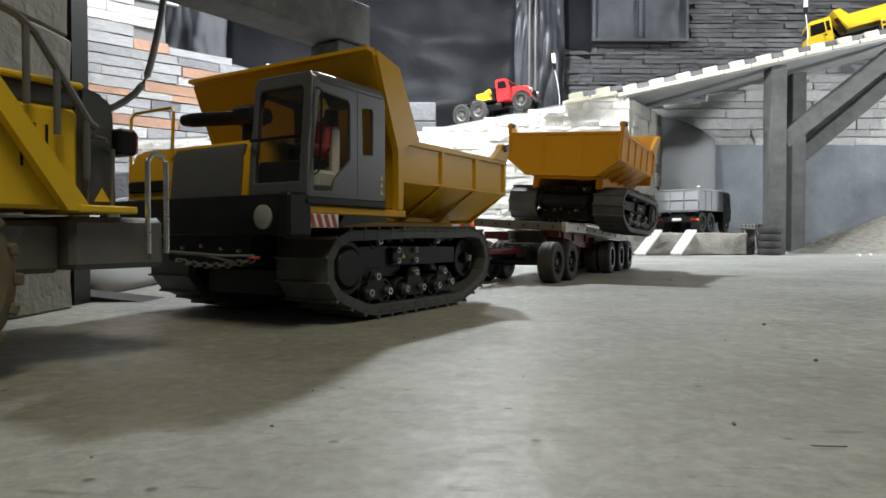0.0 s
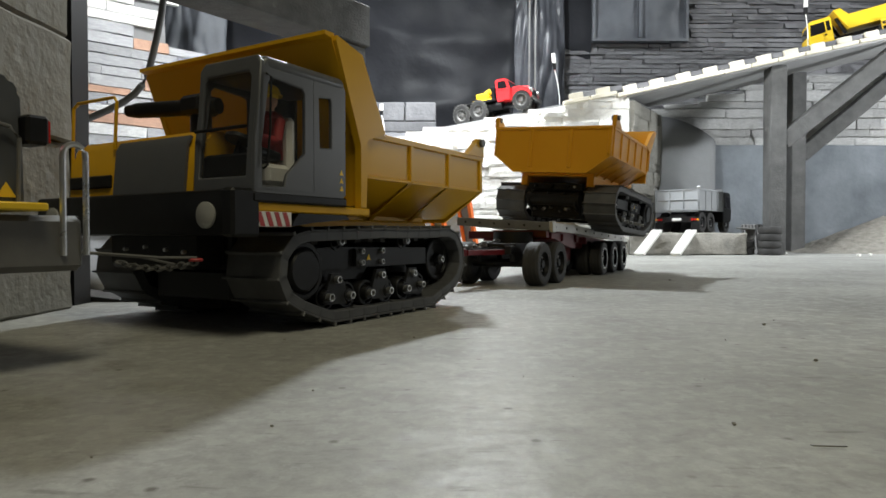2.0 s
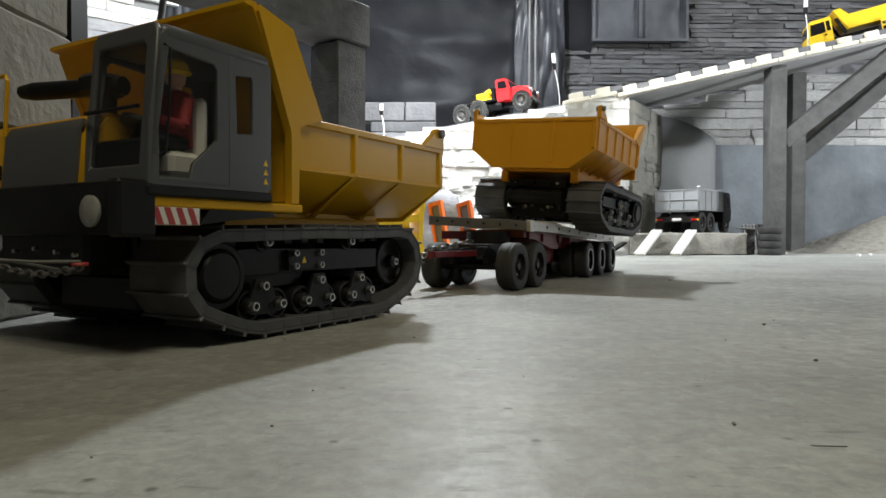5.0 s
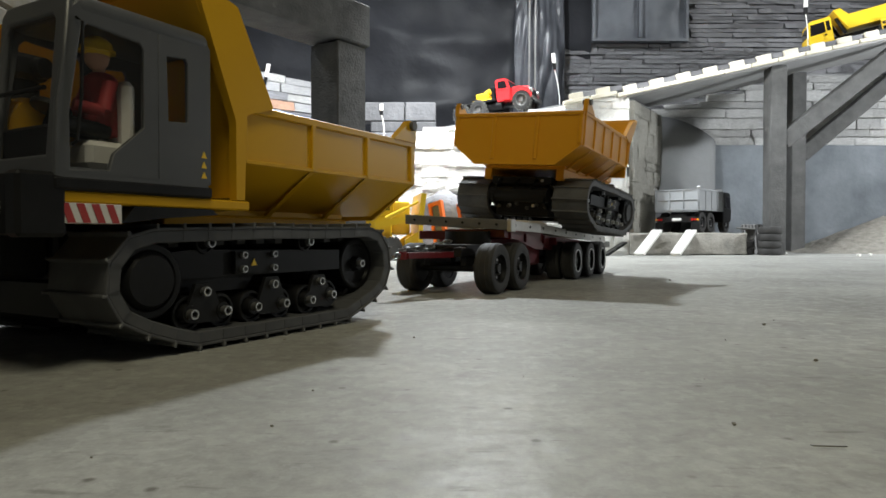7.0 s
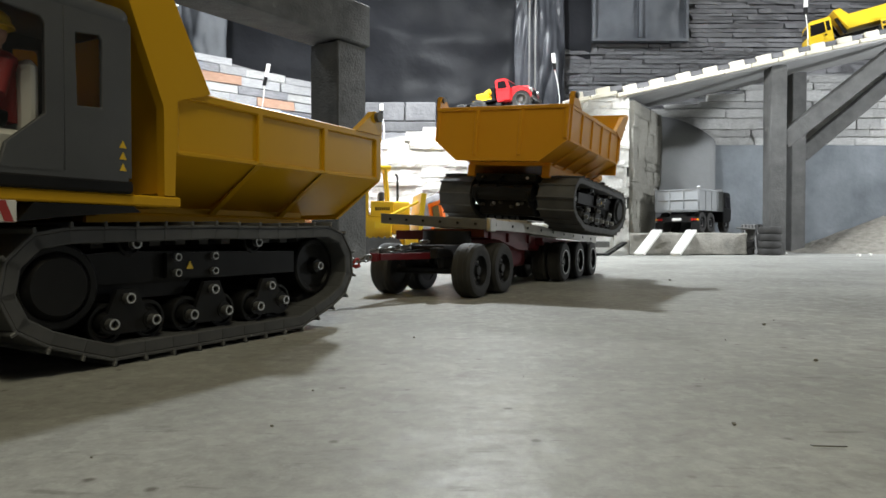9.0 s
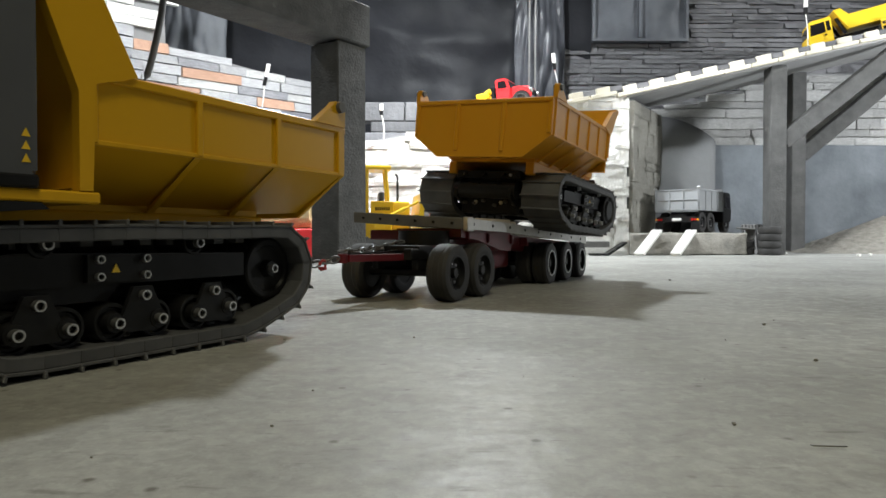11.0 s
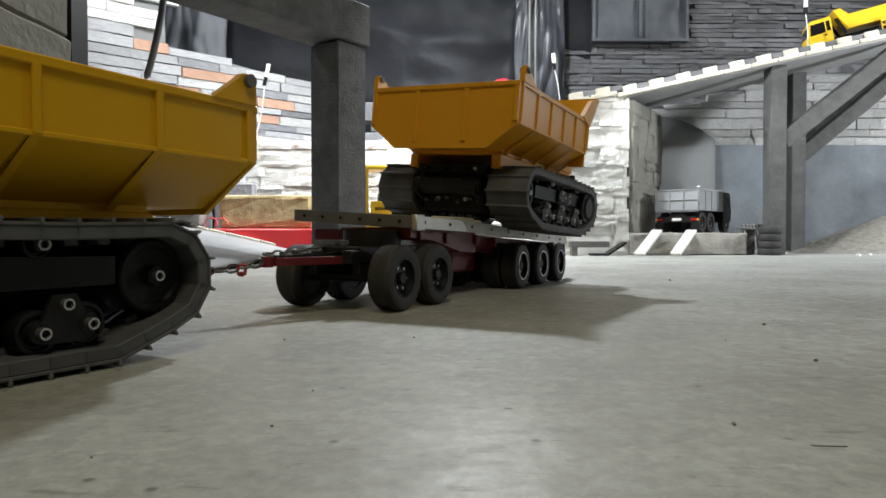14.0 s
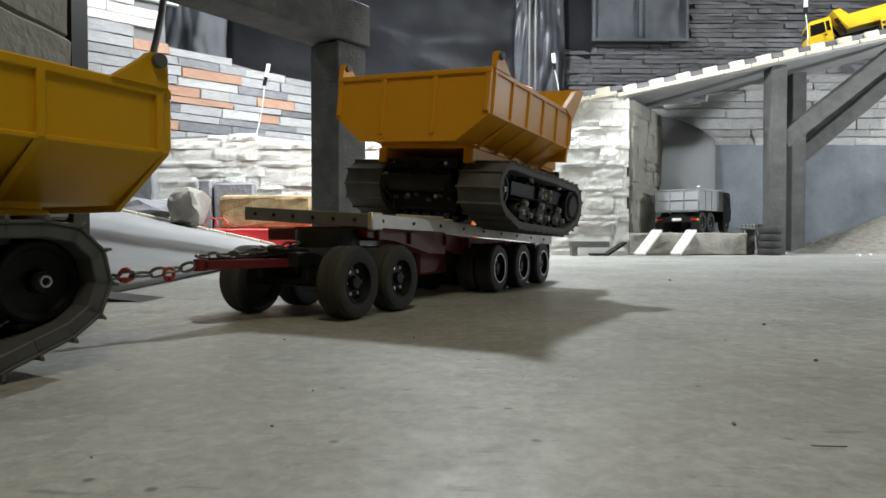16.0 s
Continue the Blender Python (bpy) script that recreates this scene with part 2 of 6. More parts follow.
def box(bm, x0, x1, y0, y1, z0, z1, bevel=0.0, m=None, mat=0, seg=1):
    g = bmesh.ops.create_cube(bm, size=1)
    vs = g["verts"]
    for v in vs:
        v.co = Vector(((x0 + x1) / 2 + v.co.x * abs(x1 - x0), (y0 + y1) / 2 + v.co.y * abs(y1 - y0), (z0 + z1) / 2 + v.co.z * abs(z1 - z0)))
    fs = {f for v in vs for f in v.link_faces}
    if bevel:
        es = list({e for v in vs for e in v.link_edges})
        r = bmesh.ops.bevel(bm, geom=es, offset=bevel, segments=seg, affect="EDGES", profile=0.5)
        fs = set(r["faces"]) | {f for f in fs if f.is_valid}
        vs = list({v for f in fs for v in f.verts})
    for f in fs:
        f.material_index = mat
    if m is not None:
        bmesh.ops.transform(bm, matrix=m, verts=vs)
    return vs


def tube(bm, a, b, r, n=12, r2=None, cap=True):
    a, b = Vector(a), Vector(b)
    g = bmesh.ops.create_cone(bm, cap_ends=cap, segments=n, radius1=r, radius2=r if r2 is None else r2, depth=(b - a).length)
    q = (b - a).to_track_quat("Z", "Y").to_matrix().to_4x4()
    bmesh.ops.transform(bm, matrix=Matrix.Translation((a + b) / 2) @ q, verts=g["verts"])
    return g["verts"]


def pipe(bm, pts, r, n=8):
    """A bent round bar through the points."""
    pts = [Vector(p) for p in pts]
    rings = []
    for i, p in enumerate(pts):
        d = (pts[min(i + 1, len(pts) - 1)] - pts[max(i - 1, 0)]).normalized()
        up = Vector((0, 0, 1)) if abs(d.z) < 0.9 else Vector((1, 0, 0))
        s = d.cross(up).normalized()
        u = s.cross(d)
        rings.append([bm.verts.new(p + s * (r * math.cos(k * math.tau / n)) + u * (r * math.sin(k * math.tau / n))) for k in range(n)])
    for q, w in zip(rings, rings[1:]):
        for k in range(n):
            bm.faces.new((q[k], q[(k + 1) % n], w[(k + 1) % n], w[k]))
    bm.faces.new(rings[0])
    bm.faces.new(rings[-1][::-1])


def arc(c, r, a0, a1, n, plane="xz"):
    out = []
    for i in range(n + 1):
        a = radians(a0 + (a1 - a0) * i / n)
        d = {"xz": (math.cos(a), 0, math.sin(a)), "yz": (0, math.cos(a), math.sin(a)), "xy": (math.cos(a), math.sin(a), 0)}[plane]
        out.append(Vector(c) + Vector(d) * r)
    return out


def prism(bm, poly, axis, lo, hi, mat=0):
    """A plate: polygon in the two other axes, from lo to hi along the axis ('x', 'y' or 'z')."""
    def co(p, w):
        return {"x": (w, p[0], p[1]), "y": (p[0], w, p[1]), "z": (p[0], p[1], w)}[axis]
    A = [bm.verts.new(co(p, lo)) for p in poly]
    Bv = [bm.verts.new(co(p, hi)) for p in poly]
    fs = [bm.faces.new(A[::-1]), bm.faces.new(Bv)]
    for i in range(len(poly)):
        j = (i + 1) % len(poly)
        fs.append(bm.faces.new((A[i], A[j], Bv[j], Bv[i])))
    for f in fs:
        f.material_index = mat
    return A + Bv


def frame_plate(bm, outer, inner, axis, lo, hi):
    """A plate with a window through it: outer and inner rings with the same number of points."""
    def co(p, w):
        return {"x": (w, p[0], p[1]), "y": (p[0], w, p[1]), "z": (p[0], p[1], w)}[axis]
    r = [[bm.verts.new(co(p, w)) for p in ring] for ring in (outer, inner) for w in (lo, hi)]
    n = len(outer)
    for i in range(n):
        j = (i + 1) % n
        bm.faces.new((r[0][i], r[0][j], r[2][j], r[2][i]))
        bm.faces.new((r[1][i], r[1][j], r[3][j], r[3][i]))
        bm.faces.new((r[0][i], r[0][j], r[1][j], r[1][i]))
        bm.faces.new((r[2][i], r[2][j], r[3][j], r[3][i]))


def revolve(bm, prof, n=24, mat=0, caps=True):
    """Turn a profile of (radius, y) round the y axis."""
    rings = [[bm.verts.new((r * math.cos(k * math.tau / n), y, r * math.sin(k * math.tau / n))) for k in range(n)] for r, y in prof]
    fs = []
    for a, b in zip(rings, rings[1:]):
        for k in range(n):
            fs.append(bm.faces.new((a[k], a[(k + 1) % n], b[(k + 1) % n], b[k])))
    if caps:
        fs += [bm.faces.new(rings[0]), bm.faces.new(rings[-1])]
    for f in fs:
        f.material_index = mat


def jitter(bm, amount, scale, seed=0.0):
    for v in bm.verts:
        v.co += noise.noise_vector(v.co * scale + Vector((seed, seed, seed))) * amount


# ---- the setting ----
def slab(name, x0, x1, y0, y1, z0, z1, material, label, category, m=None, bevel=0.0):
    bm = bmesh.new()
    box(bm, x0, x1, y0, y1, z0, z1, bevel)
    ob = finish(bm, name, material)
    if m is not None:
        ob.matrix_basis = m
    return tagged(ob, label, category, kind="structure")


slab("floor", -4, 4, -2.5, 4.0, -0.08, 0, CONCRETE, "worn pale grey concrete floor with stains", "floor")
# unseen room shell, added so that its pale faces bounce light back
slab("ceiling", -4, 4, -2.5, 4.0, 2.3, 2.4, ROOM_PAINT, "plain unseen ceiling added to bounce light", "ceiling")
slab("wall_west", -4.1, -4, -2.5, 4.0, 0, 2.3, ROOM_PAINT, "plain unseen wall added to bounce light", "wall")
slab("wall_east", 4, 4.1, -2.5, 4.0, 0, 2.3, ROOM_PAINT, "plain unseen wall added to bounce light", "wall")
slab("wall_south", -4, 4, -2.6, -2.5, 0, 2.3, ROOM_PAINT, "plain unseen wall added to bounce light", "wall")
slab("wall_far", -4, 4, 4.0, 4.1, 0, 2.3, ROOM_PAINT, "plain unseen wall added to bounce light", "wall")

# back wall on the east side: painted plaster below, backing for stones above
bm = bmesh.new()
n = 40
grid = [[bm.verts.new((0.9 + 2.6 * i / n, 2.90 + 0.012 * noise.noise(Vector((i * 0.35, j * 0.4, 3))), 0.475 * j / 10)) for j in range(11)] for i in range(n + 1)]
for i in range(n):
    for j in range(10):
        bm.faces.new((grid[i][j], grid[i + 1][j], grid[i + 1][j + 1], grid[i][j + 1]))
r = bmesh.ops.extrude_face_region(bm, geom=bm.faces[:])
bmesh.ops.translate(bm, vec=(0, 0.08, 0), verts=[v for v in r["geom"] if isinstance(v, bmesh.types.BMVert)])
tagged(finish(bm, "wall_plaster", BLUE_PLASTER, smooth=60), "blue-grey blotchy painted plaster wall", "wall", kind="structure")
bm = bmesh.new()
prism(bm, [(0.9, 0.475), (3.5, 0.475), (3.5, 0.80), (1.65, 0.80), (0.9, 0.62)], "y", 2.93, 3.0)
wall_mid = tagged(finish(bm, "wall_ledge", MORTAR), "pale grey ledge-stone wall above the plaster", "wall", kind="structure")
wall_dark = slab("wall_slate", 0.40, 3.5, 3.13, 3.2, 0.55, 2.0, MORTAR, "dark slate ledge-stone wall", "wall")

# plaster apron behind the grey truck: it leans off the wall, thicker towards its foot
bm = bmesh.new()
cols = []
for i in range(25):
    a = i / 24
    u = 0.300 + 0.118 * min(1.0, a * 1.06)
    zt = 0.603 - 0.030 * a - 0.105 * max(0, (a - 0.25) / 0.75) ** 2.2
    turn_in = 0.10 * max(0, (a - 0.90) / 0.10) ** 2
    col = []
    for j in range(11):
        z = zt * j / 10
        y = 2.86 - 0.20 * (1 - z / 0.60) + turn_in * (1 - z / 0.60)
        col.append(bm.verts.new((u * y, y, z)))
    cols.append(col)
for p, q in zip(cols, cols[1:]):
    for j in range(10):
        bm.faces.new((p[j], q[j], q[j + 1], p[j + 1]))
niche = tagged(finish(bm, "wall_niche", NICHE_GREY, smooth=60), "smooth curved grey plaster apron against the wall", "wall", kind="structure")
sol = niche.modifiers.new("thick", "SOLIDIFY")
sol.thickness, sol.offset = 0.02, -1


def wall_top(x):
    """Height of the retaining wall's top along its length."""
    return float(np.interp(x, (-1.7, -1.03, -0.736, -0.50, -0.25, 0.70), (0.430, 0.440, 0.456, 0.430, 0.432, 0.615)))


# retaining wall core under the upper road
TOP_X = (-1.7, -1.03, -0.736, -0.50, -0.25, 0.695)
bm = bmesh.new()
prism(bm, [(0.695, 0), (-1.7, 0)] + [(x, wall_top(x) - 0.004) for x in TOP_X], "y", 2.47, 2.98)
wall_core = tagged(finish(bm, "wall_retaining", WHITE_MORTAR), "whitewashed ledge-stone retaining wall carrying the upper road", "wall", kind="structure")
bm = bmesh.new()
prism(bm, [(x, wall_top(x) - 0.003) for x in TOP_X[::-1]] + [(x, wall_top(x) + 0.005) for x in TOP_X], "y", 2.478, 2.99)
jitter(bm, 0.002, 8)
tagged(finish(bm, "road_upper", ROAD), "rough pale road on top of the retaining wall", "road", kind="structure")
# splayed end of the wall, under the bridge
bm = bmesh.new()
prism(bm, [(0.70, 2.475), (0.905, 2.79), (0.70, 2.79)], "z", 0, 0.603)
wall_end = tagged(finish(bm, "wall_end", MORTAR), "ledge-stone end of the retaining wall under the bridge, shade in its grey", "wall", kind="structure")

# bridge: a sloping slab from the wall's end towards the east
SLOPE = math.atan2(0.215, 0.97)


def bridge_z(x):
    return 0.612 + (x - 0.70) * math.tan(SLOPE)


bm = bmesh.new()
prism(bm, [(0.69, bridge_z(0.69) - 0.02), (2.3, bridge_z(2.3) - 0.02), (2.3, bridge_z(2.3)), (0.69, bridge_z(0.69))], "y", 2.45, 2.89)
bridge = tagged(finish(bm, "road_bridge", GREY_PLASTER), "sloping grey bridge deck on timber posts", "bridge", kind="structure")

# lower road ramp rising to the west, with its far kerb
bm = bmesh.new()
quad = [(-0.40, 0.76, 0.001), (-0.50, 2.16, 0.014), (-1.45, 1.98, 0.24), (-1.35, 0.95, 0.22)]
n = 12
g = []
for i in range(n + 1):
    row = []
    for j in range(n + 1):
        a, b = i / n, j / n
        p = (Vector(quad[0]) * (1 - a) + Vector(quad[3]) * a) * (1 - b) + (Vector(quad[1]) * (1 - a) + Vector(quad[2]) * a) * b
        row.append(bm.verts.new(p))
    g.append(row)
for i in range(n):
    for j in range(n):
        bm.faces.new((g[i][j], g[i][j + 1], g[i + 1][j + 1], g[i + 1][j]))
ramp = tagged(finish(bm, "road_ramp", ROAD, smooth=50), "smooth grey ramp road rising from the floor", "road", kind="structure")
sol = ramp.modifiers.new("thick", "SOLIDIFY")
sol.thickness, sol.offset = 0.012, -1

# crumpled dark tarp hung behind the upper road
bm = bmesh.new()
nx, nz = 150, 70
g = []
for i in range(nx + 1):
    row = []
    for j in range(nz + 1):
        x, z = -2.6 + 3.3 * i / nx, 0.30 + 1.5 * j / nz
        y = 3.10 + 0.06 * noise.noise(Vector((x * 1.7, z * 1.3, 0)))
        s = x * 0.45 + z * 1.0
        y += 0.06 * abs(noise.noise(Vector((s * 2.2, (x - z) * 0.7, 5)))) + 0.03 * abs(noise.noise(Vector((x * 1.5 - z * 3, s * 4, 9)))) + 0.008 * noise.noise(Vector((x * 8, z * 6, 2)))
        y -= 0.09 * math.exp(-((x - 0.405 - 0.02 * math.sin(z * 6)) / 0.035) ** 2)
        row.append(bm.verts.new((x, y, z)))
    g.append(row)
for i in range(nx):
    for j in range(nz):
        bm.faces.new((g[i][j], g[i + 1][j], g[i + 1][j + 1], g[i][j + 1]))
tagged(finish(bm, "backdrop_tarp", TARP, smooth=80), "crumpled black and silver tarp hung as a rock face", "tarp", kind="structure")

# silvery loose ends of the tarp, hanging in upright folds
def tarp_fold(x0, x1, ym, z0, z1, seed, material, label):
    bm = bmesh.new()
    nx, nz = 44, 60
    g = []
    for i in range(nx + 1):
        row = []
        for j in range(nz + 1):
            a, z = i / nx, z0 + (z1 - z0) * j / nz
            x = x0 + (x1 - x0) * a + 0.02 * noise.noise(Vector((a * 2, z * 3, seed)))
            y = ym + 0.045 * noise.noise(Vector((a * 3.2 + z * 0.9, z * 1.6, seed + 7))) - 0.035 * abs(noise.noise(Vector((a * 4 - z * 2.2, z * 2.4, seed - 1)))) + 0.012 * noise.noise(Vector((a * 9, z * 9, seed + 3))) + 0.05 * (2 * a - 1) ** 2
            row.append(bm.verts.new((x, y, z)))
        g.append(row)
    for i in range(nx):
        for j in range(nz):
            bm.faces.new((g[i][j], g[i + 1][j], g[i + 1][j + 1], g[i][j + 1]))
    ob = tagged(finish(bm, "tarp_fold", material, smooth=70), label, "tarp", kind="structure")
    sol = ob.modifiers.new("thick", "SOLIDIFY")
    sol.thickness = 0.003


tarp_fold(0.33, 0.565, 3.0, 0.56, 1.76, 4, SILVER_TARP, "crumpled silver-grey loose end of the tarp")
tarp_fold(-1.30, -0.99, 2.96, 0.55, 1.5, 21, FILM, "crumpled grey plastic sheet hanging behind the stone wall")
for x in (0.385, 0.412):
    bm = bmesh.new()
    tube(bm, (x, 2.93, wall_top(x)), (x + 0.006, 2.93, 1.7), 0.0042, 10)
    tagged(finish(bm, "steel_rod", GREY_METAL, smooth=40), "thin upright steel rod before the tarp", "rod", "upright rods")

# shuttered window in the slate wall
win = thing("window_1", "dusty grey plastic-covered window in the slate wall", "window", kind="structure")
W0, W1, WZ0, WZ1 = 0.70, 1.15, 0.985, 1.45
bm = bmesh.new()
frame_plate(bm, [(W0, WZ0), (W1, WZ0), (W1, WZ1), (W0, WZ1)], [(W0 + 0.013, WZ0 + 0.013), (W1 - 0.013, WZ0 + 0.013), (W1 - 0.013, WZ1 - 0.013), (W0 + 0.013, WZ1 - 0.022)], "y", 3.06, 3.10)
part("window_frame", bm, FILM, win)
bm = bmesh.new()
box(bm, 0.920, 0.935, 3.068, 3.095, WZ0 + 0.02, WZ1 - 0.02)
part("mullion", bm, FILM, win)
for a, b in ((W0 + 0.012, 0.921), (0.934, W1 - 0.012)):
    bm = bmesh.new()
    gg = [[bm.verts.new((a + (b - a) * i / 12, 3.088 + 0.008 * noise.noise(Vector((a * 9 + i * 0.4, j * 0.3, 1))), WZ0 + 0.012 + (WZ1 - WZ0 - 0.024) * j / 14)) for j in range(15)] for i in range(13)]
    for i in range(12):
        for j in range(14):
            bm.faces.new((gg[i][j], gg[i + 1][j], gg[i + 1][j + 1], gg[i][j + 1]))
    part("pane", bm, FILM, win)


# ---- timber frames ----
def beam(name, a, b, w, d, turn, material, label, category, parent=None):
    """A squared beam from a to b, turned about its length."""
    a, b = Vector(a), Vector(b)
    L = (b - a).length
    bm = bmesh.new()
    box(bm, -w / 2, w / 2, -d / 2, d / 2, 0, L, 0.003)
    bmesh.ops.subdivide_edges(bm, edges=[e for e in bm.edges if e.calc_length() > 0.06], cuts=5)
    jitter(bm, 0.0012, 30)
    q = (b - a).to_track_quat("Z", "Y").to_matrix().to_4x4()
    ob = finish(bm, name, material, parent)
    ob.matrix_basis = Matrix.Translation(a) @ q @ pose(0, 0, 0, 0, 0, turn)
    return ob if parent else tagged(ob, label, category)


portal = thing("timber_portal", "grey textured timber post and lintel", "portal")
PX, PY = -0.282, 1.76
beam("post", (PX, PY, 0), (PX, PY, 0.578), 0.105, 0.105, 53, POST_GREY, "", "", portal)
dirb = Vector((-0.6, -0.8, 0))
e0 = Vector((PX, PY, 0.638)) - dirb * 0.062
e1 = Vector((PX, PY, 0.638)) + dirb * 0.95
beam("lintel", e0, e1, 0.12, 0.11, 0, POST_GREY, "", "", portal)
beam("post", e1 - dirb * 0.06 - Vector((0, 0, 0.638)), e1 - dirb * 0.06 - Vector((0, 0, 0.06)), 0.105, 0.105, 53, POST_GREY, "", "", portal)

trestle = thing("bridge_trestle", "grey timber bridge posts with diagonal braces", "trestle")
beam("post", (1.272, 2.50, 0), (1.272, 2.50, bridge_z(1.272) - 0.021), 0.062, 0.062, 0, POST_GREY, "", "", trestle)
beam("brace", (1.295, 2.50, 0.43), (1.76, 2.50, 0.80), 0.05, 0.06, 0, POST_GREY, "", "", trestle)
beam("post", (1.535, 2.84, 0), (1.535, 2.84, bridge_z(1.535) - 0.021), 0.062, 0.062, 0, POST_GREY, "", "", trestle)
beam("brace", (1.555, 2.84, 0.42), (2.02, 2.84, 0.81), 0.05, 0.06, 0, POST_GREY, "", "", trestle)

# block on which the grey truck stands
bm = bmesh.new()
box(bm, 0.70, 1.135, 2.42, 2.88, 0, 0.083, 0.006)
bmesh.ops.subdivide_edges(bm, edges=[e for e in bm.edges if e.calc_length() > 0.03], cuts=9)
jitter(bm, 0.005, 22)
jitter(bm, 0.003, 60)
for v in bm.verts:
    v.co.z = max(v.co.z, 0)
tagged(finish(bm, "stone_platform", ROCK, smooth=40), "rough-hewn grey stone loading platform", "platform")

# two white plank ramps leaning on the block
for x in (0.70, 0.828):
    bm = bmesh.new()
    box(bm, -0.019, 0.019, 0, 0.178, 0, 0.010, 0.001)
    ob = tagged(finish(bm, "ramp_plank", WHITE), "white plank ramp leaning on the stone platform", "ramp", "ramp planks")
    a = Vector((x - 0.005, 2.30, 0.001))
    b = Vector((x + 0.100, 2.42, 0.088))
    d = (b - a).normalized()
    side = d.cross(Vector((0, 0, 1))).normalized()
    up = side.cross(d)
    ob.matrix_basis = Matrix.Translation(a) @ Matrix((( *[side.x, d.x, up.x],), (side.y, d.y, up.y), (side.z, d.z, up.z))).to_4x4()

# concrete-like grey block stack left of the red truck
blocks = thing("block_stack", "stack of grey ledge-stone panels on the upper road", "stone stack")
for i, (x0, x1, z0, z1) in enumerate(((-0.34, -0.04, 0.42, 0.50), (-0.30, -0.03, 0.502, 0.545), (-0.33, -0.16, 0.547, 0.625), (-0.157, -0.03, 0.547, 0.625))):
    bm = bmesh.new()
    box(bm, x0, x1, 2.70, 2.78, z0, z1, 0.004)
    part("panel", bm, SLATE, blocks)

# stacked pale block pillar beside the lane
pillar = thing("block_pillar", "pillar of large rough pale stone blocks", "pillar")
z = 0.0
random.seed(4)
for h in (0.085, 0.075, 0.10, 0.06, 0.09, 0.085, 0.1, 0.08):
    bm = bmesh.new()
    o = random.uniform(-0.004, 0.004)
    box(bm, -0.62, -0.358 + o, 0.50, 0.634 + o, z, z + h - 0.001, 0.003)
    bmesh.ops.subdivide_edges(bm, edges=[e for e in bm.edges if e.calc_length() > 0.03], cuts=6)
    jitter(bm, 0.0022, 24, z * 31)
    part("block", bm, PALE_BLOCK, pillar)
    z += h
# black upright slab for the dark strip beside the blocks
bm = bmesh.new()
box(bm, -0.62, -0.372, 0.655, 0.685, 0.0, z)
part("dark_slab", bm, BLACK, pillar)


# ---- small things of the setting ----
def rock(name, centre, size, seed, material, label, cuts=3):
    bm = bmesh.new()
    bmesh.ops.create_icosphere(bm, subdivisions=cuts, radius=1)
    for v in bm.verts:
        c = v.co.copy()
        c = Vector([max(-0.75, min(0.75, k)) for k in c])
        c += noise.noise_vector(c * 1.3 + Vector((seed, 0, 0))) * 0.28 + noise.noise_vector(c * 4 + Vector((seed, 3, 0))) * 0.07
        v.co = Vector((c.x * size[0], c.y * size[1], c.z * size[2]))
    lo = min(v.co.z for v in bm.verts)
    for v in bm.verts:
        v.co.z -= lo + 0.06 * size[2]
    ob = finish(bm, name, material, smooth=25)
    ob.matrix_basis = pose(*centre, 0, 0, seed * 40)
    return tagged(ob, label, "rock")


rock("boulder", (-0.822, 2.10, 0.105), (0.098, 0.065, 0.075), 2.3, ROCK, "angular grey boulder beside the ramp kerb")
rock("boulder", (-1.00, 2.15, 0.125), (0.125, 0.06, 0.042), 5.1, GREY_STONE, "flat grey boulder beside the ramp kerb")
rock("boulder", (-0.64, 2.40, 0.0), (0.09, 0.05, 0.13), 7.7, GREY_STONE, "upright grey boulder against the retaining wall")
bm = bmesh.new()
box(bm, -0.157, 0.157, -0.05, 0.05, 0, 0.112, 0.010)
bmesh.ops.subdivide_edges(bm, edges=bm.edges[:], cuts=8)
jitter(bm, 0.008, 40)
jitter(bm, 0.004, 140)
ob = tagged(finish(bm, "straw_bale", HAY), "rough golden straw bale beside the kerb", "bale")
ob.matrix_basis = pose(-0.592, 2.22, 0.0955, 0, 0, 0)
bm = bmesh.new()
box(bm, -0.76, -0.40, 2.14, 2.32, 0.0, 0.095, 0.004)
tagged(finish(bm, "bale_plinth", RED), "low red steel frame under the straw bale", "frame")

# gravel heap in the east corner
bm = bmesh.new()
nr, na = 26, 40
g = []
for i in range(nr + 1):
    row = []
    for j in range(na + 1):
        r, a = i / nr, math.pi * (1 + j / na)
        x, y = 1.95 + 0.48 * r * math.cos(a), 2.88 + 0.40 * r * math.sin(a)
        zz = 0.16 * (1 - r) ** 1.15 + 0.008 * noise.noise(Vector((x * 40, y * 40, 0))) * (1 - r ** 4) + 0.0005
        row.append(bm.verts.new((x, y, max(zz, 0.0005))))
    g.append(row)
for i in range(nr):
    for j in range(na):
        bm.faces.new((g[i][j], g[i][j + 1], g[i + 1][j + 1], g[i + 1][j]))
tagged(finish(bm, "gravel_heap", GRAVEL), "heap of fine grey-brown gravel against the wall", "gravel", kind="stuff")

# ---- tracked dumpers ----
RI, XI, ZI = 0.0300, 0.0955, 0.0445      # idler: outer radius of the belt, place
RS, XS, ZS = 0.0310, -0.1095, 0.0470     # sprocket
SHOES = 33


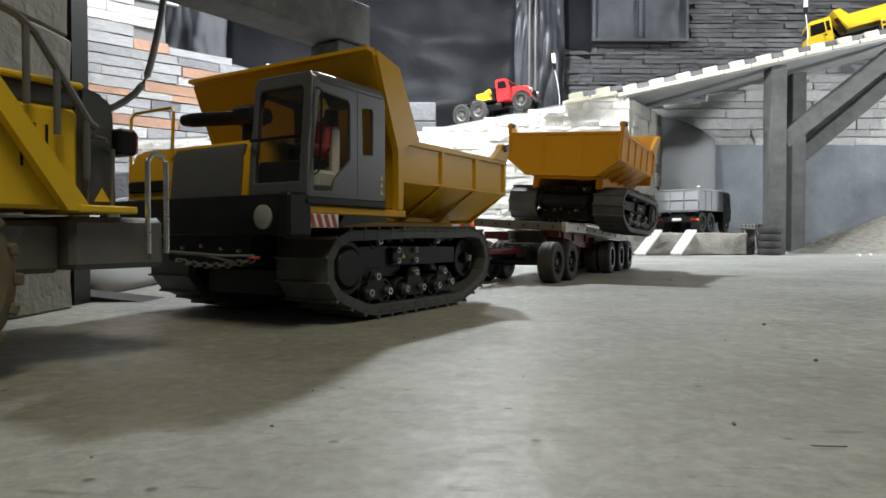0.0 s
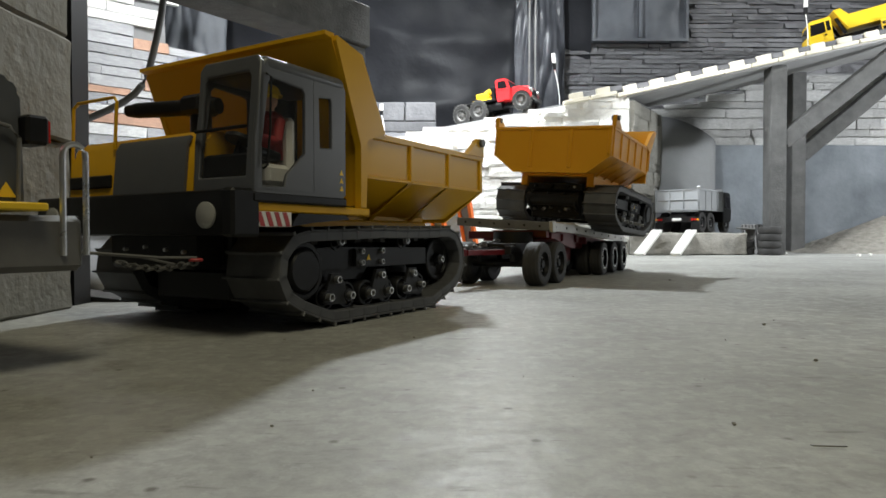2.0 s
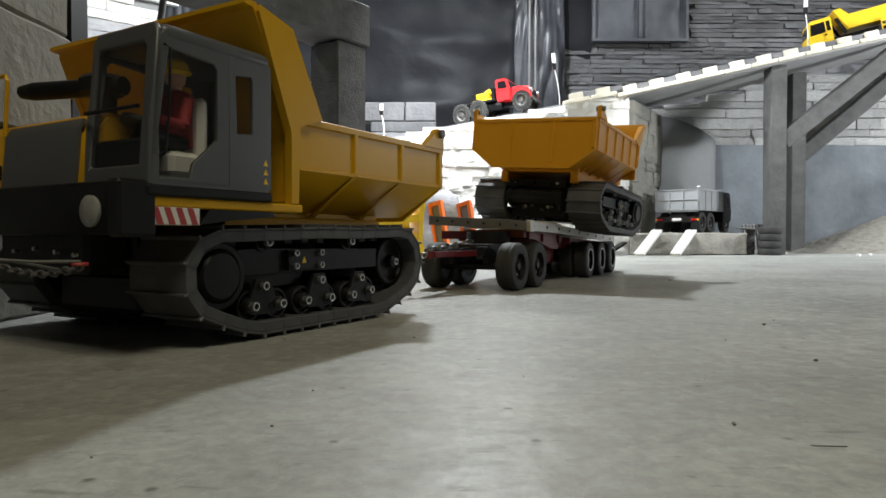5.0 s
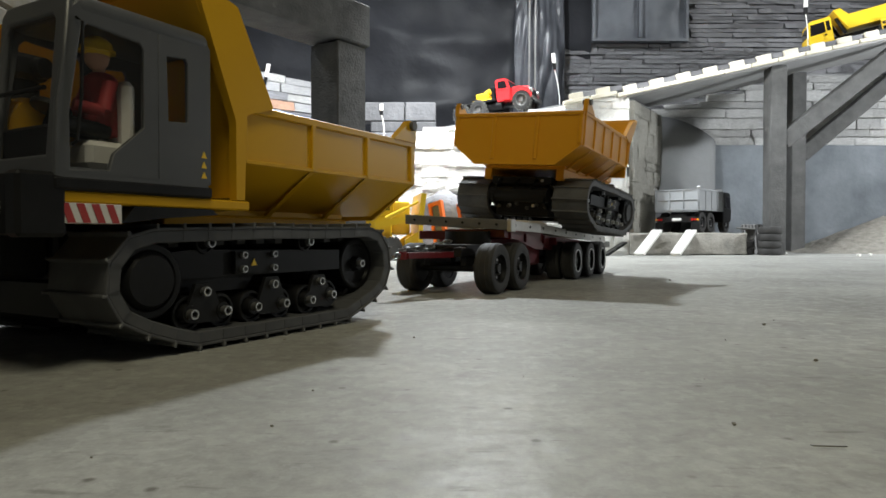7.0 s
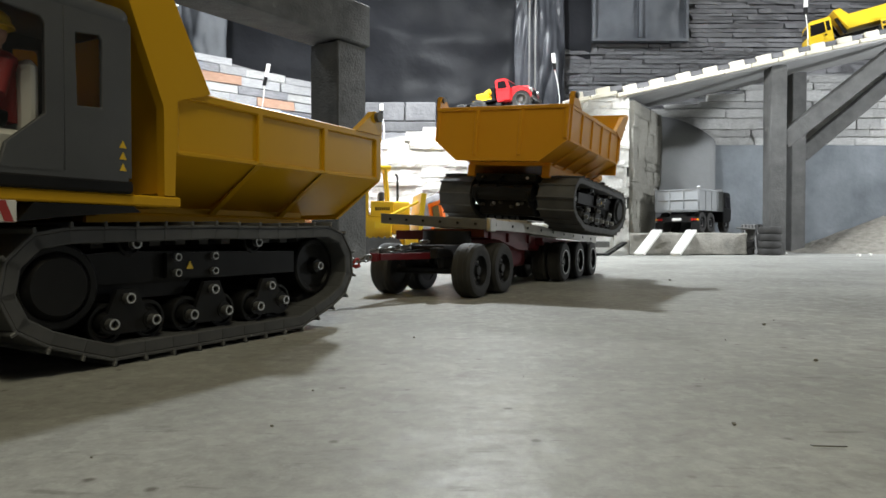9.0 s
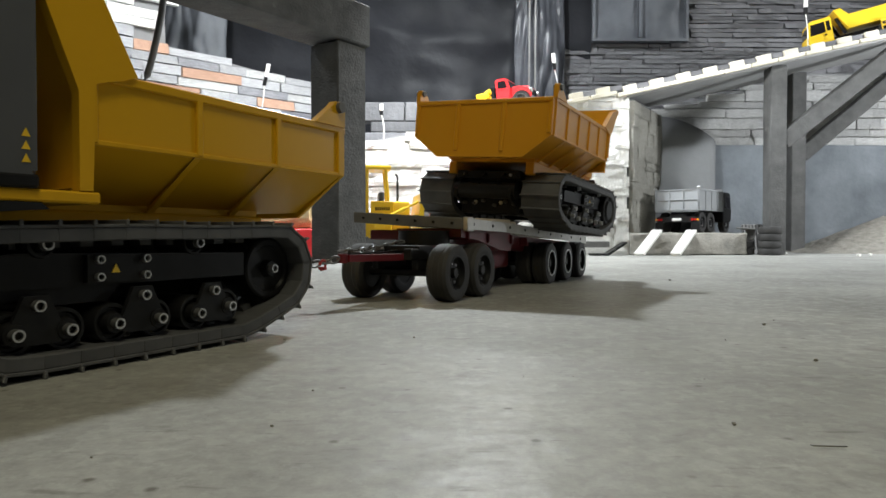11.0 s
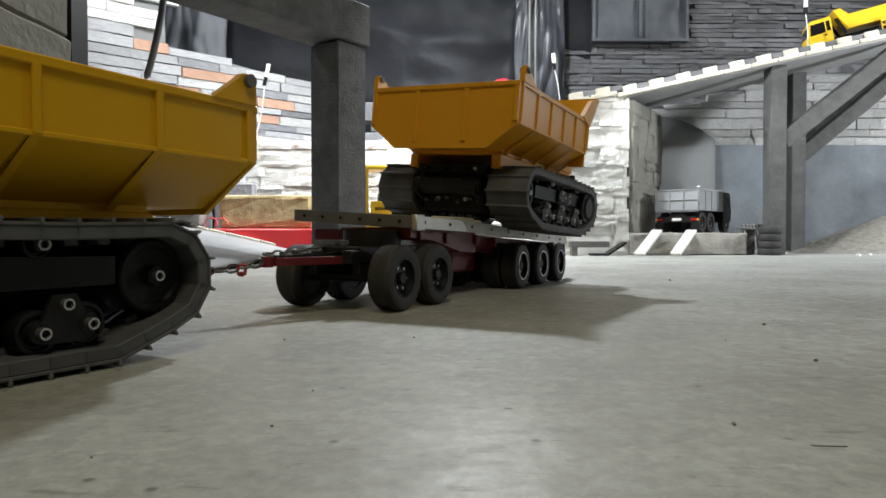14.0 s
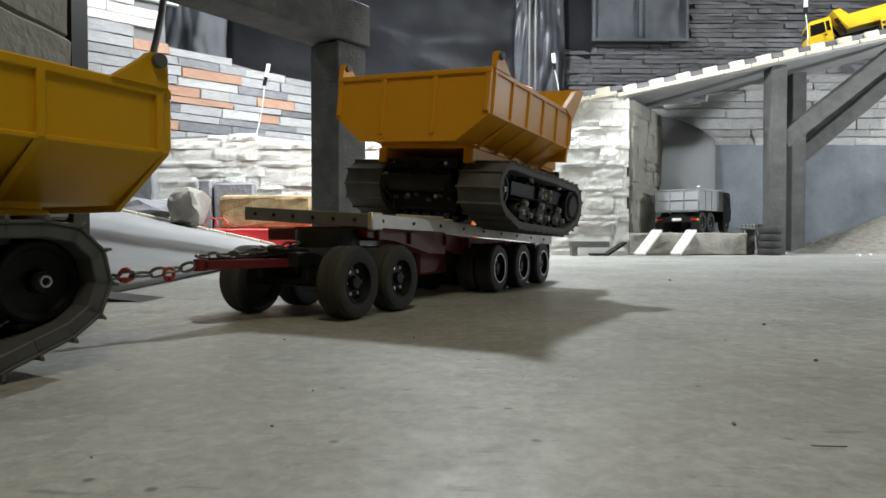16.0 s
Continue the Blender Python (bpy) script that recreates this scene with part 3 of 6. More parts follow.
def loop_points():
    """The belt's outer line, from the first road roller backwards along the ground, up round the sprocket, along the top and down round the idler."""
    pts = [(0.070, 0.0032), (-0.080, 0.0032)]
    for i in range(25):
        a = radians(-110 - 160 * i / 24)
        pts.append((XS + RS * math.cos(a), ZS + RS * math.sin(a)))
    pts += [(-0.05, 0.0765), (0.0, 0.0768), (0.05, 0.0755)]
    for i in range(21):
        a = radians(92 - 162 * i / 20)
        pts.append((XI + RI * math.cos(a), ZI + RI * math.sin(a)))
    return pts + [pts[0]]


LOOP_PTS = loop_points()
LOOP_LEN = [0.0]
for p, q in zip(LOOP_PTS, LOOP_PTS[1:]):
    LOOP_LEN.append(LOOP_LEN[-1] + math.dist(p, q))
LOOP = LOOP_LEN[-1]


def on_loop(s):
    s %= LOOP
    return float(np.interp(s, LOOP_LEN, [p[0] for p in LOOP_PTS])), float(np.interp(s, LOOP_LEN, [p[1] for p in LOOP_PTS]))


def track_path(s):
    """Place and turn of a shoe after s metres along the loop."""
    h = LOOP / SHOES * 0.45
    a, b = on_loop(s - h), on_loop(s + h)
    return (a[0] + b[0]) / 2, (a[1] + b[1]) / 2, math.degrees(math.atan2(-(b[1] - a[1]), b[0] - a[0]))


def shoe_mesh(w):
    """One rubber shoe: belt piece, overlapping tread plate, and a worn cleat standing out at both sides."""
    bm = bmesh.new()
    p = LOOP / SHOES
    box(bm, -p * 0.52, p * 0.52, -w / 2, w / 2, -0.0085, -0.0012, 0.0007)
    box(bm, -p * 0.49, p * 0.54, -w / 2 - 0.0008, w / 2 + 0.0008, -0.0014, 0.0004, 0.0004)
    box(bm, p * 0.44, p * 0.545, -w / 2 - 0.0018, w / 2 + 0.0018, -0.0008, 0.0026, 0.0004)
    box(bm, -p * 0.2, p * 0.2, -0.005, 0.005, -0.012, -0.008)
    for sd in (1, -1):
        box(bm, p * 0.45, p * 0.535, sd * (w / 2 + 0.0014), sd * (w / 2 + 0.0022), 0.0004, 0.0029, 0.0002, mat=1)
    me = bpy.data.meshes.new("track_shoe")
    bm.to_mesh(me)
    bm.free()
    me.materials.append(SHOE)
    me.materials.append(WORN_EDGE)
    return me


SHOE_MESH = shoe_mesh(0.053)


def shoe_pose(y, s):
    x, z, a = track_path(s)
    return pose(x, y, z, 0, a, 0)


def disc_wheel(name, parent, x, y, z, r, w, material, hub=0.35, spokes=0, out=1):
    bm = bmesh.new()
    revolve(bm, [(r * 0.3, -w / 2), (r * 0.94, -w / 2), (r, -w / 2 + 0.0012), (r, w / 2 - 0.0012), (r * 0.94, w / 2), (r * 0.80, w / 2), (r * 0.74, w / 2 - 0.002), (r * hub, w / 2 - 0.002), (r * hub * 0.8, w / 2 + 0.003), (r * 0.1, w / 2 + 0.003)] if out > 0 else
            [(r * 0.1, -w / 2 - 0.003), (r * hub * 0.8, -w / 2 - 0.003), (r * hub, -w / 2 + 0.002), (r * 0.74, -w / 2 + 0.002), (r * 0.80, -w / 2), (r * 0.94, -w / 2), (r, -w / 2 + 0.0012), (r, w / 2 - 0.0012), (r * 0.94, w / 2), (r * 0.3, w / 2)], 28)
    ob = part(name, bm, material, parent)
    ob.matrix_basis = pose(x, y, z)
    for k in range(spokes):
        bm = bmesh.new()
        box(bm, r * 0.2, r * 0.85, out * (w / 2 - 0.001), out * (w / 2 + 0.002), -r * 0.09, r * 0.09, 0.0008, pose(0, 0, 0, 0, 360 * k / spokes, 0))
        part("spoke", bm, material, ob)
    return ob


def ring_cap(parent, x, y, z, out, r=0.0031):
    """Bright turned end of a pin."""
    bm = bmesh.new()
    s = out
    revolve(bm, [(r, -0.003 * s), (r, 0.003 * s), (r * 0.68, 0.003 * s), (r * 0.62, -0.001 * s)], 16, caps=False)
    ob = part("pin", bm, STEEL, parent, "bright steel pin")
    ob.matrix_basis = pose(x, y, z)
    bm = bmesh.new()
    tube(bm, (0, -0.004 * s, 0), (0, 0.0006 * s, 0), r * 0.66, 12)
    part("pin_core", bm, BLACK, ob)
    return ob


def rounded(ob, w=0.0014):
    bv = ob.modifiers.new("round", "BEVEL")
    bv.width, bv.segments, bv.limit_method, bv.angle_limit = w, 3, "ANGLE", radians(50)


def dumper(paint, label, hw=0.1125, zt=0.156, zf=0.118, zb=0.089, xr=-0.171, xf=0.036, hx=0.072, hz=0.222, wx=0.043, nose=True, panels=3):
    root = thing("tracked_dumper", label, "dumper")
    moving = {"shoes": [], "wheels": []}
    # bed: hopper with folded sides
    bm = bmesh.new()
    fw, t = 0.066, 0.003
    outer = [(-hw, zt), (-hw, zf), (-fw, zb), (fw, zb), (hw, zf), (hw, zt)]
    inner = [(hw - t, zt), (hw - t, zf + 0.001), (fw - 0.001, zb + t), (-fw + 0.001, zb + t), (-hw + t, zf + 0.001), (-hw + t, zt)]
    prism(bm, outer + inner, "x", xr, xf)
    prism(bm, [(-hw + t, zt - 0.001), (-hw + t, zf), (-fw, zb + 0.001), (fw, zb + 0.001), (hw - t, zf), (hw - t, zt - 0.001)], "x", xf - t, xf)
    bed = part("bed", bm, paint, root)
    # tailgate with raised frames
    bm = bmesh.new()
    prism(bm, [(-hw, zt), (-hw, zf), (-fw, zb - 0.004), (fw, zb - 0.004), (hw, zf), (hw, zt)], "x", xr - 0.004, xr - 0.0005)
    box(bm, xr - 0.0066, xr - 0.0035, -hw, hw, zt - 0.006, zt, 0.001)
    gate = part("tailgate", bm, paint, bed)
    for y in (-hw + 0.001, -hw * 0.36, hw * 0.31, hw - 0.0065):
        bm = bmesh.new()
        box(bm, xr - 0.0066, xr - 0.0035, y - 0.0008, y + 0.0056, zf + 0.002 if abs(y) > 0.09 else zb + 0.004, zt - 0.0055, 0.001)
        part("gate_rib", bm, paint, gate)
    # side ribs, rim and fold ribs
    for sd in (1, -1):
        bm = bmesh.new()
        box(bm, xr, xf, sd * hw, sd * (hw + 0.0022), zt - 0.0055, zt, 0.0008)
        for i in range(panels + 1):
            x = xr + 0.001 + (xf - xr - 0.007) * i / panels
            box(bm, x, x + 0.0045, sd * (hw - 0.0005), sd * (hw + 0.0024), zf, zt - 0.004, 0.0006)
        for i in range(1, panels + 1):
            x = xr + 0.001 + (xf - xr - 0.007) * i / panels
            vs = prism(bm, [(fw, zb - 0.002), (hw, zf - 0.001), (hw + 0.0015, zf + 0.001), (fw + 0.0015, zb - 0.004)], "x", x, x + 0.005)
            if sd < 0:
                for v in vs:
                    v.co.y *= -1
        box(bm, xr, xf, sd * (hw - 0.0005), sd * (hw + 0.0018), zf - 0.001, zf + 0.002, 0.0006)
        part("side_rib", bm, paint, bed)
        # tail lug with pin
        bm = bmesh.new()
        prism(bm, [(xr + 0.034, zt - 0.001), (xr + 0.014, zt + 0.014), (xr + 0.010, zt + 0.018), (xr + 0.002, zt + 0.018), (xr - 0.001, zt + 0.012), (xr - 0.001, zt - 0.001)], "y", sd * (hw - 0.003), sd * (hw + 0.0035))
        lug = part("lug", bm, paint, bed)
        bm = bmesh.new()
        tube(bm, (xr + 0.006, sd * (hw - 0.006), zt + 0.0135), (xr + 0.006, sd * (hw + 0.007), zt + 0.0135), 0.0042, 12)
        part("hinge_pin", bm, GREY_METAL, lug, "dull steel hinge pin")
        # wing of the front board
        bm = bmesh.new()
        foot = [(hx - 0.001, hz - 0.003), (xf + 0.005, zt - 0.013), (xf + 0.005, zb + 0.004), (xf - 0.002, zb + 0.004)] if nose else [(hx - 0.001, hz - 0.003), (xf, zt - 0.013), (xf, zb + 0.03)]
        prism(bm, [(xf - 0.004, zt - 0.008), (xf - 0.028, zt), (wx - 0.004, hz - 0.007), (hx - 0.002, hz + 0.001)] + foot, "y", sd * (hw - 0.003), sd * (hw + 0.0035))
        part("wing", bm, paint, bed)
    # front board leaning over the cab
    bm = bmesh.new()
    prism(bm, [(xf - 0.003, zb + 0.006), (xf + 0.0005, zb + 0.006), (xf + 0.0005, zt - 0.015), (hx + 0.001, hz - 0.001), (hx + 0.008, hz), (hx + 0.008, hz + 0.003), (hx - 0.002, hz + 0.003), (xf - 0.003, zt - 0.013)], "y", -hw, hw)
    part("headboard", bm, paint, bed)
    # load of crushed rock inside the bed
    bm = bmesh.new()
    g = [[bm.verts.new((xr + 0.004 + (xf - xr - 0.008) * i / 24, -hw + 0.004 + (2 * hw - 0.008) * j / 20,
          zt - 0.014 + 0.020 * math.sin(math.pi * i / 24) * math.sin(math.pi * j / 20) + 0.005 * noise.noise(Vector((i * 0.7, j * 0.7, 2))))) for j in range(21)] for i in range(25)]
    for i in range(24):
        for j in range(20):
            bm.faces.new((g[i][j], g[i + 1][j], g[i + 1][j + 1], g[i][j + 1]))
    part("rock_load", bm, WHITE_STONE, bed, "pale crushed rock load")
    # subframe under the bed
    bm = bmesh.new()
    box(bm, -0.128, 0.058, -0.066, 0.066, zb - 0.005, zb + 0.0015, 0.0012)
    for sd in (1, -1):
        box(bm, -0.132, 0.058, sd * 0.0545, sd * 0.067, 0.0735, zb - 0.0045, 0.0012)
    part("subframe", bm, paint, root)
    # chassis
    bm = bmesh.new()
    box(bm, -0.125, 0.120, -0.054, 0.054, 0.0445, 0.0772, 0.002)
    part("chassis", bm, BLACK, root)
    # black filler boxes, added to keep the gap between the tracks dark
    bm = bmesh.new()
    box(bm, 0.020, 0.112, -0.046, 0.046, 0.018, 0.0443, 0.003)
    part("belly_plate", bm, BLACK, root)
    bm = bmesh.new()
    box(bm, -0.124, -0.088, -0.046, 0.046, 0.018, 0.0443, 0.003)
    part("rear_belly_filler", bm, BLACK, root)
    bm = bmesh.new()
    box(bm, 0.1202, 0.1498, -0.050, 0.050, 0.046, 0.0765, 0.003)
    part("front_frame", bm, BLACK, root)
    bm = bmesh.new()
    box(bm, -0.136, -0.1252, -0.05, 0.05, 0.066, 0.078, 0.001)
    part("rear_beam", bm, BLACK, root)
    bm = bmesh.new()
    tube(bm, (-0.137, -0.048, 0.050), (-0.137, 0.048, 0.050), 0.0115, 20)
    part("cross_drum", bm, BLACK, root)
    for y in (-0.040, -0.026, -0.010, 0.008, 0.022, 0.038):
        bm = bmesh.new()
        revolve(bm, [(0.0024, -0.003), (0.0024, 0.003), (0.0012, 0.0045)], 12)
        ob = part("hydraulic_fitting", bm, GREY_METAL, root)
        ob.matrix_basis = pose(-0.1275, y, 0.033 + 0.003 * math.sin(y * 160), 0, 0, 90)
    for x, y, z, r in ((-0.1255, -0.045, 0.07, 0.003), (-0.1255, 0.045, 0.07, 0.003), (-0.1255, -0.02, 0.034, 0.0025), (-0.1255, 0.02, 0.034, 0.0025), (-0.1345, -0.036, 0.072, 0.0022), (-0.1345, 0.036, 0.072, 0.0022), (-0.1255, 0.0, 0.052, 0.0035)):
        bm = bmesh.new()
        tube(bm, (x, y, z), (x - 0.004, y, z), r, 8)
        part("bolt", bm, STEEL, root)
    for y in (-0.042, 0.042):
        bm = bmesh.new()
        prism(bm, [(-0.124, 0.028), (-0.150, 0.040), (-0.150, 0.050), (-0.124, 0.074)], "y", y - 0.002, y + 0.002)
        part("bracket", bm, BLACK, root)
    for k in range(3):
        bm = bmesh.new()
        y = -0.03 + 0.03 * k
        pipe(bm, [(-0.12, y, 0.075), (-0.140, y + 0.004, 0.072), (-0.146, y + 0.008, 0.060), (-0.140, y + 0.012, 0.046), (-0.122, y + 0.014, 0.040)], 0.0022, 6)
        part("hose", bm, BLACK, root)
    # lower platform with hazard stripes
    bm = bmesh.new()
    box(bm, 0.03, 0.154, -0.115 if nose else -0.06, 0.1165, 0.0865, 0.0925, 0.001)
    plat = part("platform", bm, paint, root)
    bm = bmesh.new()
    box(bm, 0.120, 0.1535, 0.108, 0.1168, 0.0765, 0.0866, 0.0004)
    stripe = part("hazard_panel", bm, WHITE, root, "white panel with red hazard stripes")
    for i in range(4):
        x = 0.1215 + i * 0.0078
        bm = bmesh.new()
        prism(bm, [(x, 0.0767), (x + 0.0040, 0.0767), (x + 0.0076, 0.0864), (x + 0.0036, 0.0864)], "y", 0.1169, 0.1172)
        part("stripe", bm, STRIPE_RED, stripe)
    for sd in (1, -1) if nose else (1,):
        bm = bmesh.new()
        prism(bm, [(0.1195, 0.0768), (0.1120, 0.0862), (0.0600, 0.0862), (0.0560, 0.0830), (0.0950, 0.0800)], "y", sd * 0.088, sd * 0.1160)
        part("fender", bm, BLACK, root)
    # bumper and lamps
    bw, hy = (0.116, -0.105) if nose else (0.060, -0.055)
    bm = bmesh.new()
    box(bm, 0.150, 0.171 if nose else 0.155, -bw, bw, 0.0705, 0.1005, 0.003, seg=2)
    bump = part("bumper", bm, BLACK, root)
    if nose:
        bm = bmesh.new()
        box(bm, 0.149, 0.1728, 0.106, 0.1175, 0.0695, 0.1012, 0.002)
        part("end_cap", bm, BLACK, bump)
        for y in (-0.091, 0.091):
            bm = bmesh.new()
            revolve(bm, [(0.0088, -0.002), (0.0088, 0.0012), (0.0072, 0.0022), (0.0004, 0.0026)], 22)
            ob = part("headlight", bm, LENS, bump, "frosted round headlight")
            ob.matrix_basis = pose(0.1715, y, 0.0838) @ pose(0, 0, 0, 0, 0, -90)
    for y in (-0.03, 0.0, 0.03, 0.055):
        bm = bmesh.new()
        tube(bm, (0.1515, y * 0.8, 0.062 - abs(y) * 0.06), (0.1545, y * 0.8, 0.062 - abs(y) * 0.06), 0.0014, 8)
        part("bolt", bm, STEEL, bump)
    # engine hood: yellow body with a dark front panel
    bm = bmesh.new()
    prism(bm, [(0.078, 0.0985), (0.152, 0.0985), (0.148, 0.136), (0.140, 0.147), (0.078, 0.147)], "y", hy, 0.056)
    bmesh.ops.bevel(bm, geom=bm.edges[:], offset=0.0035, segments=2, affect="EDGES")
    hood = part("hood", bm, paint, root)
    bm = bmesh.new()
    prism(bm, [(0.1521, 0.1), (0.1545, 0.1), (0.1512, 0.136), (0.1475, 0.1425), (0.1455, 0.1415), (0.149, 0.136)], "y", -0.038, 0.046)
    part("grille_panel", bm, CAB_GREY, hood, "dark grey hood panel")
    if nose:
        bm = bmesh.new()
        box(bm, 0.150, 0.1535, -0.099, -0.044, 0.108, 0.118, 0.001)
        part("vent", bm, BLACK, hood)
        bm = bmesh.new()
        pipe(bm, [(0.149, -0.103, 0.1), (0.147, -0.103, 0.176), (0.146, -0.098, 0.180), (0.146, -0.048, 0.180), (0.147, -0.043, 0.176), (0.149, -0.043, 0.138)], 0.0014)
        part("handrail", bm, paint, hood)
    # exhaust
    bm = bmesh.new()
    tube(bm, (0.118, 0.02, 0.146), (0.118, 0.02, 0.166), 0.008, 14)
    tube(bm, (0.114, 0.036, 0.170), (0.134, -0.034, 0.170), 0.0062, 16)
    tube(bm, (0.134, -0.034, 0.170), (0.137, -0.044, 0.170), 0.0062, 16, 0.0045)
    box(bm, 0.108, 0.130, 0.008, 0.032, 0.163, 0.178, 0.003)
    part("exhaust", bm, BLACK, hood)
    # cab
    cx0, cx1, cy0, cy1, cz0, cz1 = 0.062, 0.155, 0.058, 0.1175, 0.0925, 0.189
    bm = bmesh.new()
    box(bm, cx0, cx1, cy0, cy1, cz0, cz0 + 0.012, 0.0025)
    cab = part("cab", bm, CAB_GREY, root)
    for y0, y1 in ((cy1 - 0.003, cy1), (cy0, cy0 + 0.003)):
        bm = bmesh.new()
        o1 = [(cx0 + 0.036, cz0 + 0.008), (cx1 + 0.0005, cz0 + 0.008), (cx1 - 0.001, 0.135), (cx1 - 0.008, cz1 - 0.006), (cx1 - 0.013, cz1 - 0.001), (cx0 + 0.036, cz1 - 0.001)]
        i1 = [(0.1275, 0.104), (0.1475, 0.1025), (0.1478, 0.130), (0.1415, 0.173), (0.138, 0.1765), (0.109, 0.174), (0.107, 0.171), (0.107, 0.129), (0.125, 0.113)]
        o1 = [(0.118, cz0 + 0.008), o1[1], o1[2], o1[3], o1[4], (0.11, cz1 - 0.001), (cx0 + 0.036, cz1 - 0.001), (cx0 + 0.036, cz0 + 0.02), (cx0 + 0.036, cz0 + 0.008)]
        frame_plate(bm, o1, i1, "y", y0, y1)
        o2 = [(cx0, cz0 + 0.008), (cx0 + 0.036, cz0 + 0.008), (cx0 + 0.036, cz1 - 0.001), (cx0 + 0.005, cz1 - 0.001), (cx0, cz1 - 0.007)]
        i2 = [(0.0785, 0.136), (0.0915, 0.135), (0.0925, 0.171), (0.0800, 0.1725), (0.0785, 0.170)]
        frame_plate(bm, o2, i2, "y", y0, y1)
        door = part("side_panel", bm, CAB_GREY, cab)
        rounded(door)
        bm = bmesh.new()
        prism(bm, i1, "y", y0 + 0.001, y0 + 0.0018)
        ob = part("window", bm, PANE, door)
        ob.visible_shadow = False
        bm = bmesh.new()
        prism(bm, i2, "y", y0 + 0.001, y0 + 0.0018)
        ob = part("window", bm, PANE, door)
        ob.visible_shadow = False
        if y1 > 0.1:
            bm = bmesh.new()
            pipe(bm, [(0.1445, cy1 + 0.0005, 0.178), (0.1425, cy1 + 0.003, 0.176), (0.1435, cy1 + 0.003, 0.14), (0.146, cy1 + 0.003, 0.117), (0.146, cy1 - 0.001, 0.115)], 0.0008, 6)
            part("grab_bar", bm, BLACK, door)
            for zz in (0.1165, 0.1105, 0.1045):
                bm = bmesh.new()
                prism(bm, [(0.0655, zz), (0.0695, zz), (0.0675, zz + 0.004)], "y", cy1 + 0.0001, cy1 + 0.0004)
                part("warning_sticker", bm, BRIGHT_YELLOW, door, "yellow triangular warning sticker")
    # front frame with windscreen
    bm = bmesh.new()
    yo = [(cy0, 0.0985), (cy1, 0.0985), (cy1, 0.186), (cy1 - 0.004, 0.1905), (cy0 + 0.004, 0.1905), (cy0, 0.186)]
    yi = [(cy0 + 0.005, 0.110), (cy1 - 0.008, 0.110), (cy1 - 0.008, 0.176), (cy1 - 0.011, 0.180), (cy0 + 0.008, 0.180), (cy0 + 0.005, 0.176)]
    frame_plate(bm, yo, yi, "x", 0.0, 0.004)
    lean = lambda v: Vector((v.x + cx1 - 0.0035 - max(0, v.z - 0.135) * 0.135, v.y, v.z))
    for v in bm.verts:
        v.co = lean(v.co)
    rounded(part("front_frame", bm, CAB_GREY, cab))
    bm = bmesh.new()
    prism(bm, yi, "x", 0.0012, 0.002)
    for v in bm.verts:
        v.co = lean(v.co)
    ob = part("windscreen", bm, PANE, cab)
    ob.visible_shadow = False
    bm = bmesh.new()
    tube(bm, (cx1 + 0.0015, cy0 + 0.004, 0.142), (cx1 + 0.0015, cy1 - 0.006, 0.142), 0.0012, 8)
    part("cross_bar", bm, BLACK, cab)
    # rear wall and roof
    bm = bmesh.new()
    frame_plate(bm, [(cy0 + 0.003, 0.105), (cy1 - 0.003, 0.105), (cy1 - 0.003, 0.188), (cy0 + 0.003, 0.188)], [(cy0 + 0.009, 0.132), (cy1 - 0.009, 0.132), (cy1 - 0.009, 0.18), (cy0 + 0.009, 0.18)], "x", cx0, cx0 + 0.003)
    part("rear_panel", bm, CAB_GREY, cab)
    bm = bmesh.new()
    box(bm, cx0 - 0.0005, cx1 - 0.0095, cy0 - 0.0005, cy1 + 0.0005, cz1 - 0.010, cz1 + 0.0022, 0.0058, seg=5)
    part("roof", bm, CAB_GREY, cab)
    bm = bmesh.new()
    box(bm, cx0 - 0.0006, cx1 + 0.0012, cy0, cy1 + 0.0009, cz0 + 0.0002, cz0 + 0.0068, 0.0012)
    part("sill", bm, BLACK, cab)
    # seat and controls
    bm = bmesh.new()
    box(bm, 0.108, 0.131, 0.070, 0.105, 0.106, 0.121, 0.003)
    box(bm, 0.102, 0.110, 0.070, 0.105, 0.108, 0.156, 0.003)
    part("seat", bm, WHITE, cab, "white driver's seat")
    bm = bmesh.new()
    box(bm, 0.1435, 0.1525, 0.064, 0.112, 0.100, 0.126, 0.002)
    tube(bm, (0.1445, 0.086, 0.122), (0.139, 0.086, 0.137), 0.0015, 8)
    tube(bm, (0.1395, 0.086, 0.136), (0.1385, 0.086, 0.1385), 0.010, 18)
    part("dashboard", bm, BLACK, cab)
    # tracks
    for sd in (1, -1):
        yc = sd * 0.0825
        for i in range(SHOES):
            ob = new("track_shoe", SHOE_MESH)
            ob.parent = root
            s = LOOP * i / SHOES
            ob.matrix_basis = shoe_pose(yc, s)
            moving["shoes"].append((ob, yc, s))
        wi = disc_wheel("idler", root, XI, yc, ZI, 0.0225, 0.044, BLACK, 0.8, 0, sd)
        ws = disc_wheel("sprocket", root, XS, yc, ZS, 0.0215, 0.026, BLACK, 0.30, 0, sd)
        moving["wheels"] += [(wi, 0.0285), (ws, 0.0295)]
        ring_cap(root, XS, yc + sd * 0.0165, ZS, sd, 0.0031)
        bm = bmesh.new()
        prism(bm, [(-0.085, 0.0435), (0.078, 0.0435), (0.078, 0.0600), (0.060, 0.0615), (-0.085, 0.0590)], "y", yc - sd * 0.012, yc + sd * 0.014)
        prism(bm, [(-0.012, 0.045), (0.028, 0.045), (0.028, 0.060), (-0.012, 0.060)], "y", yc + sd * 0.013, yc + sd * 0.018)
        prism(bm, [(0.012, 0.034), (0.078, 0.034), (0.082, 0.0436), (0.004, 0.0436)], "y", yc - sd * 0.010, yc + sd * 0.010)
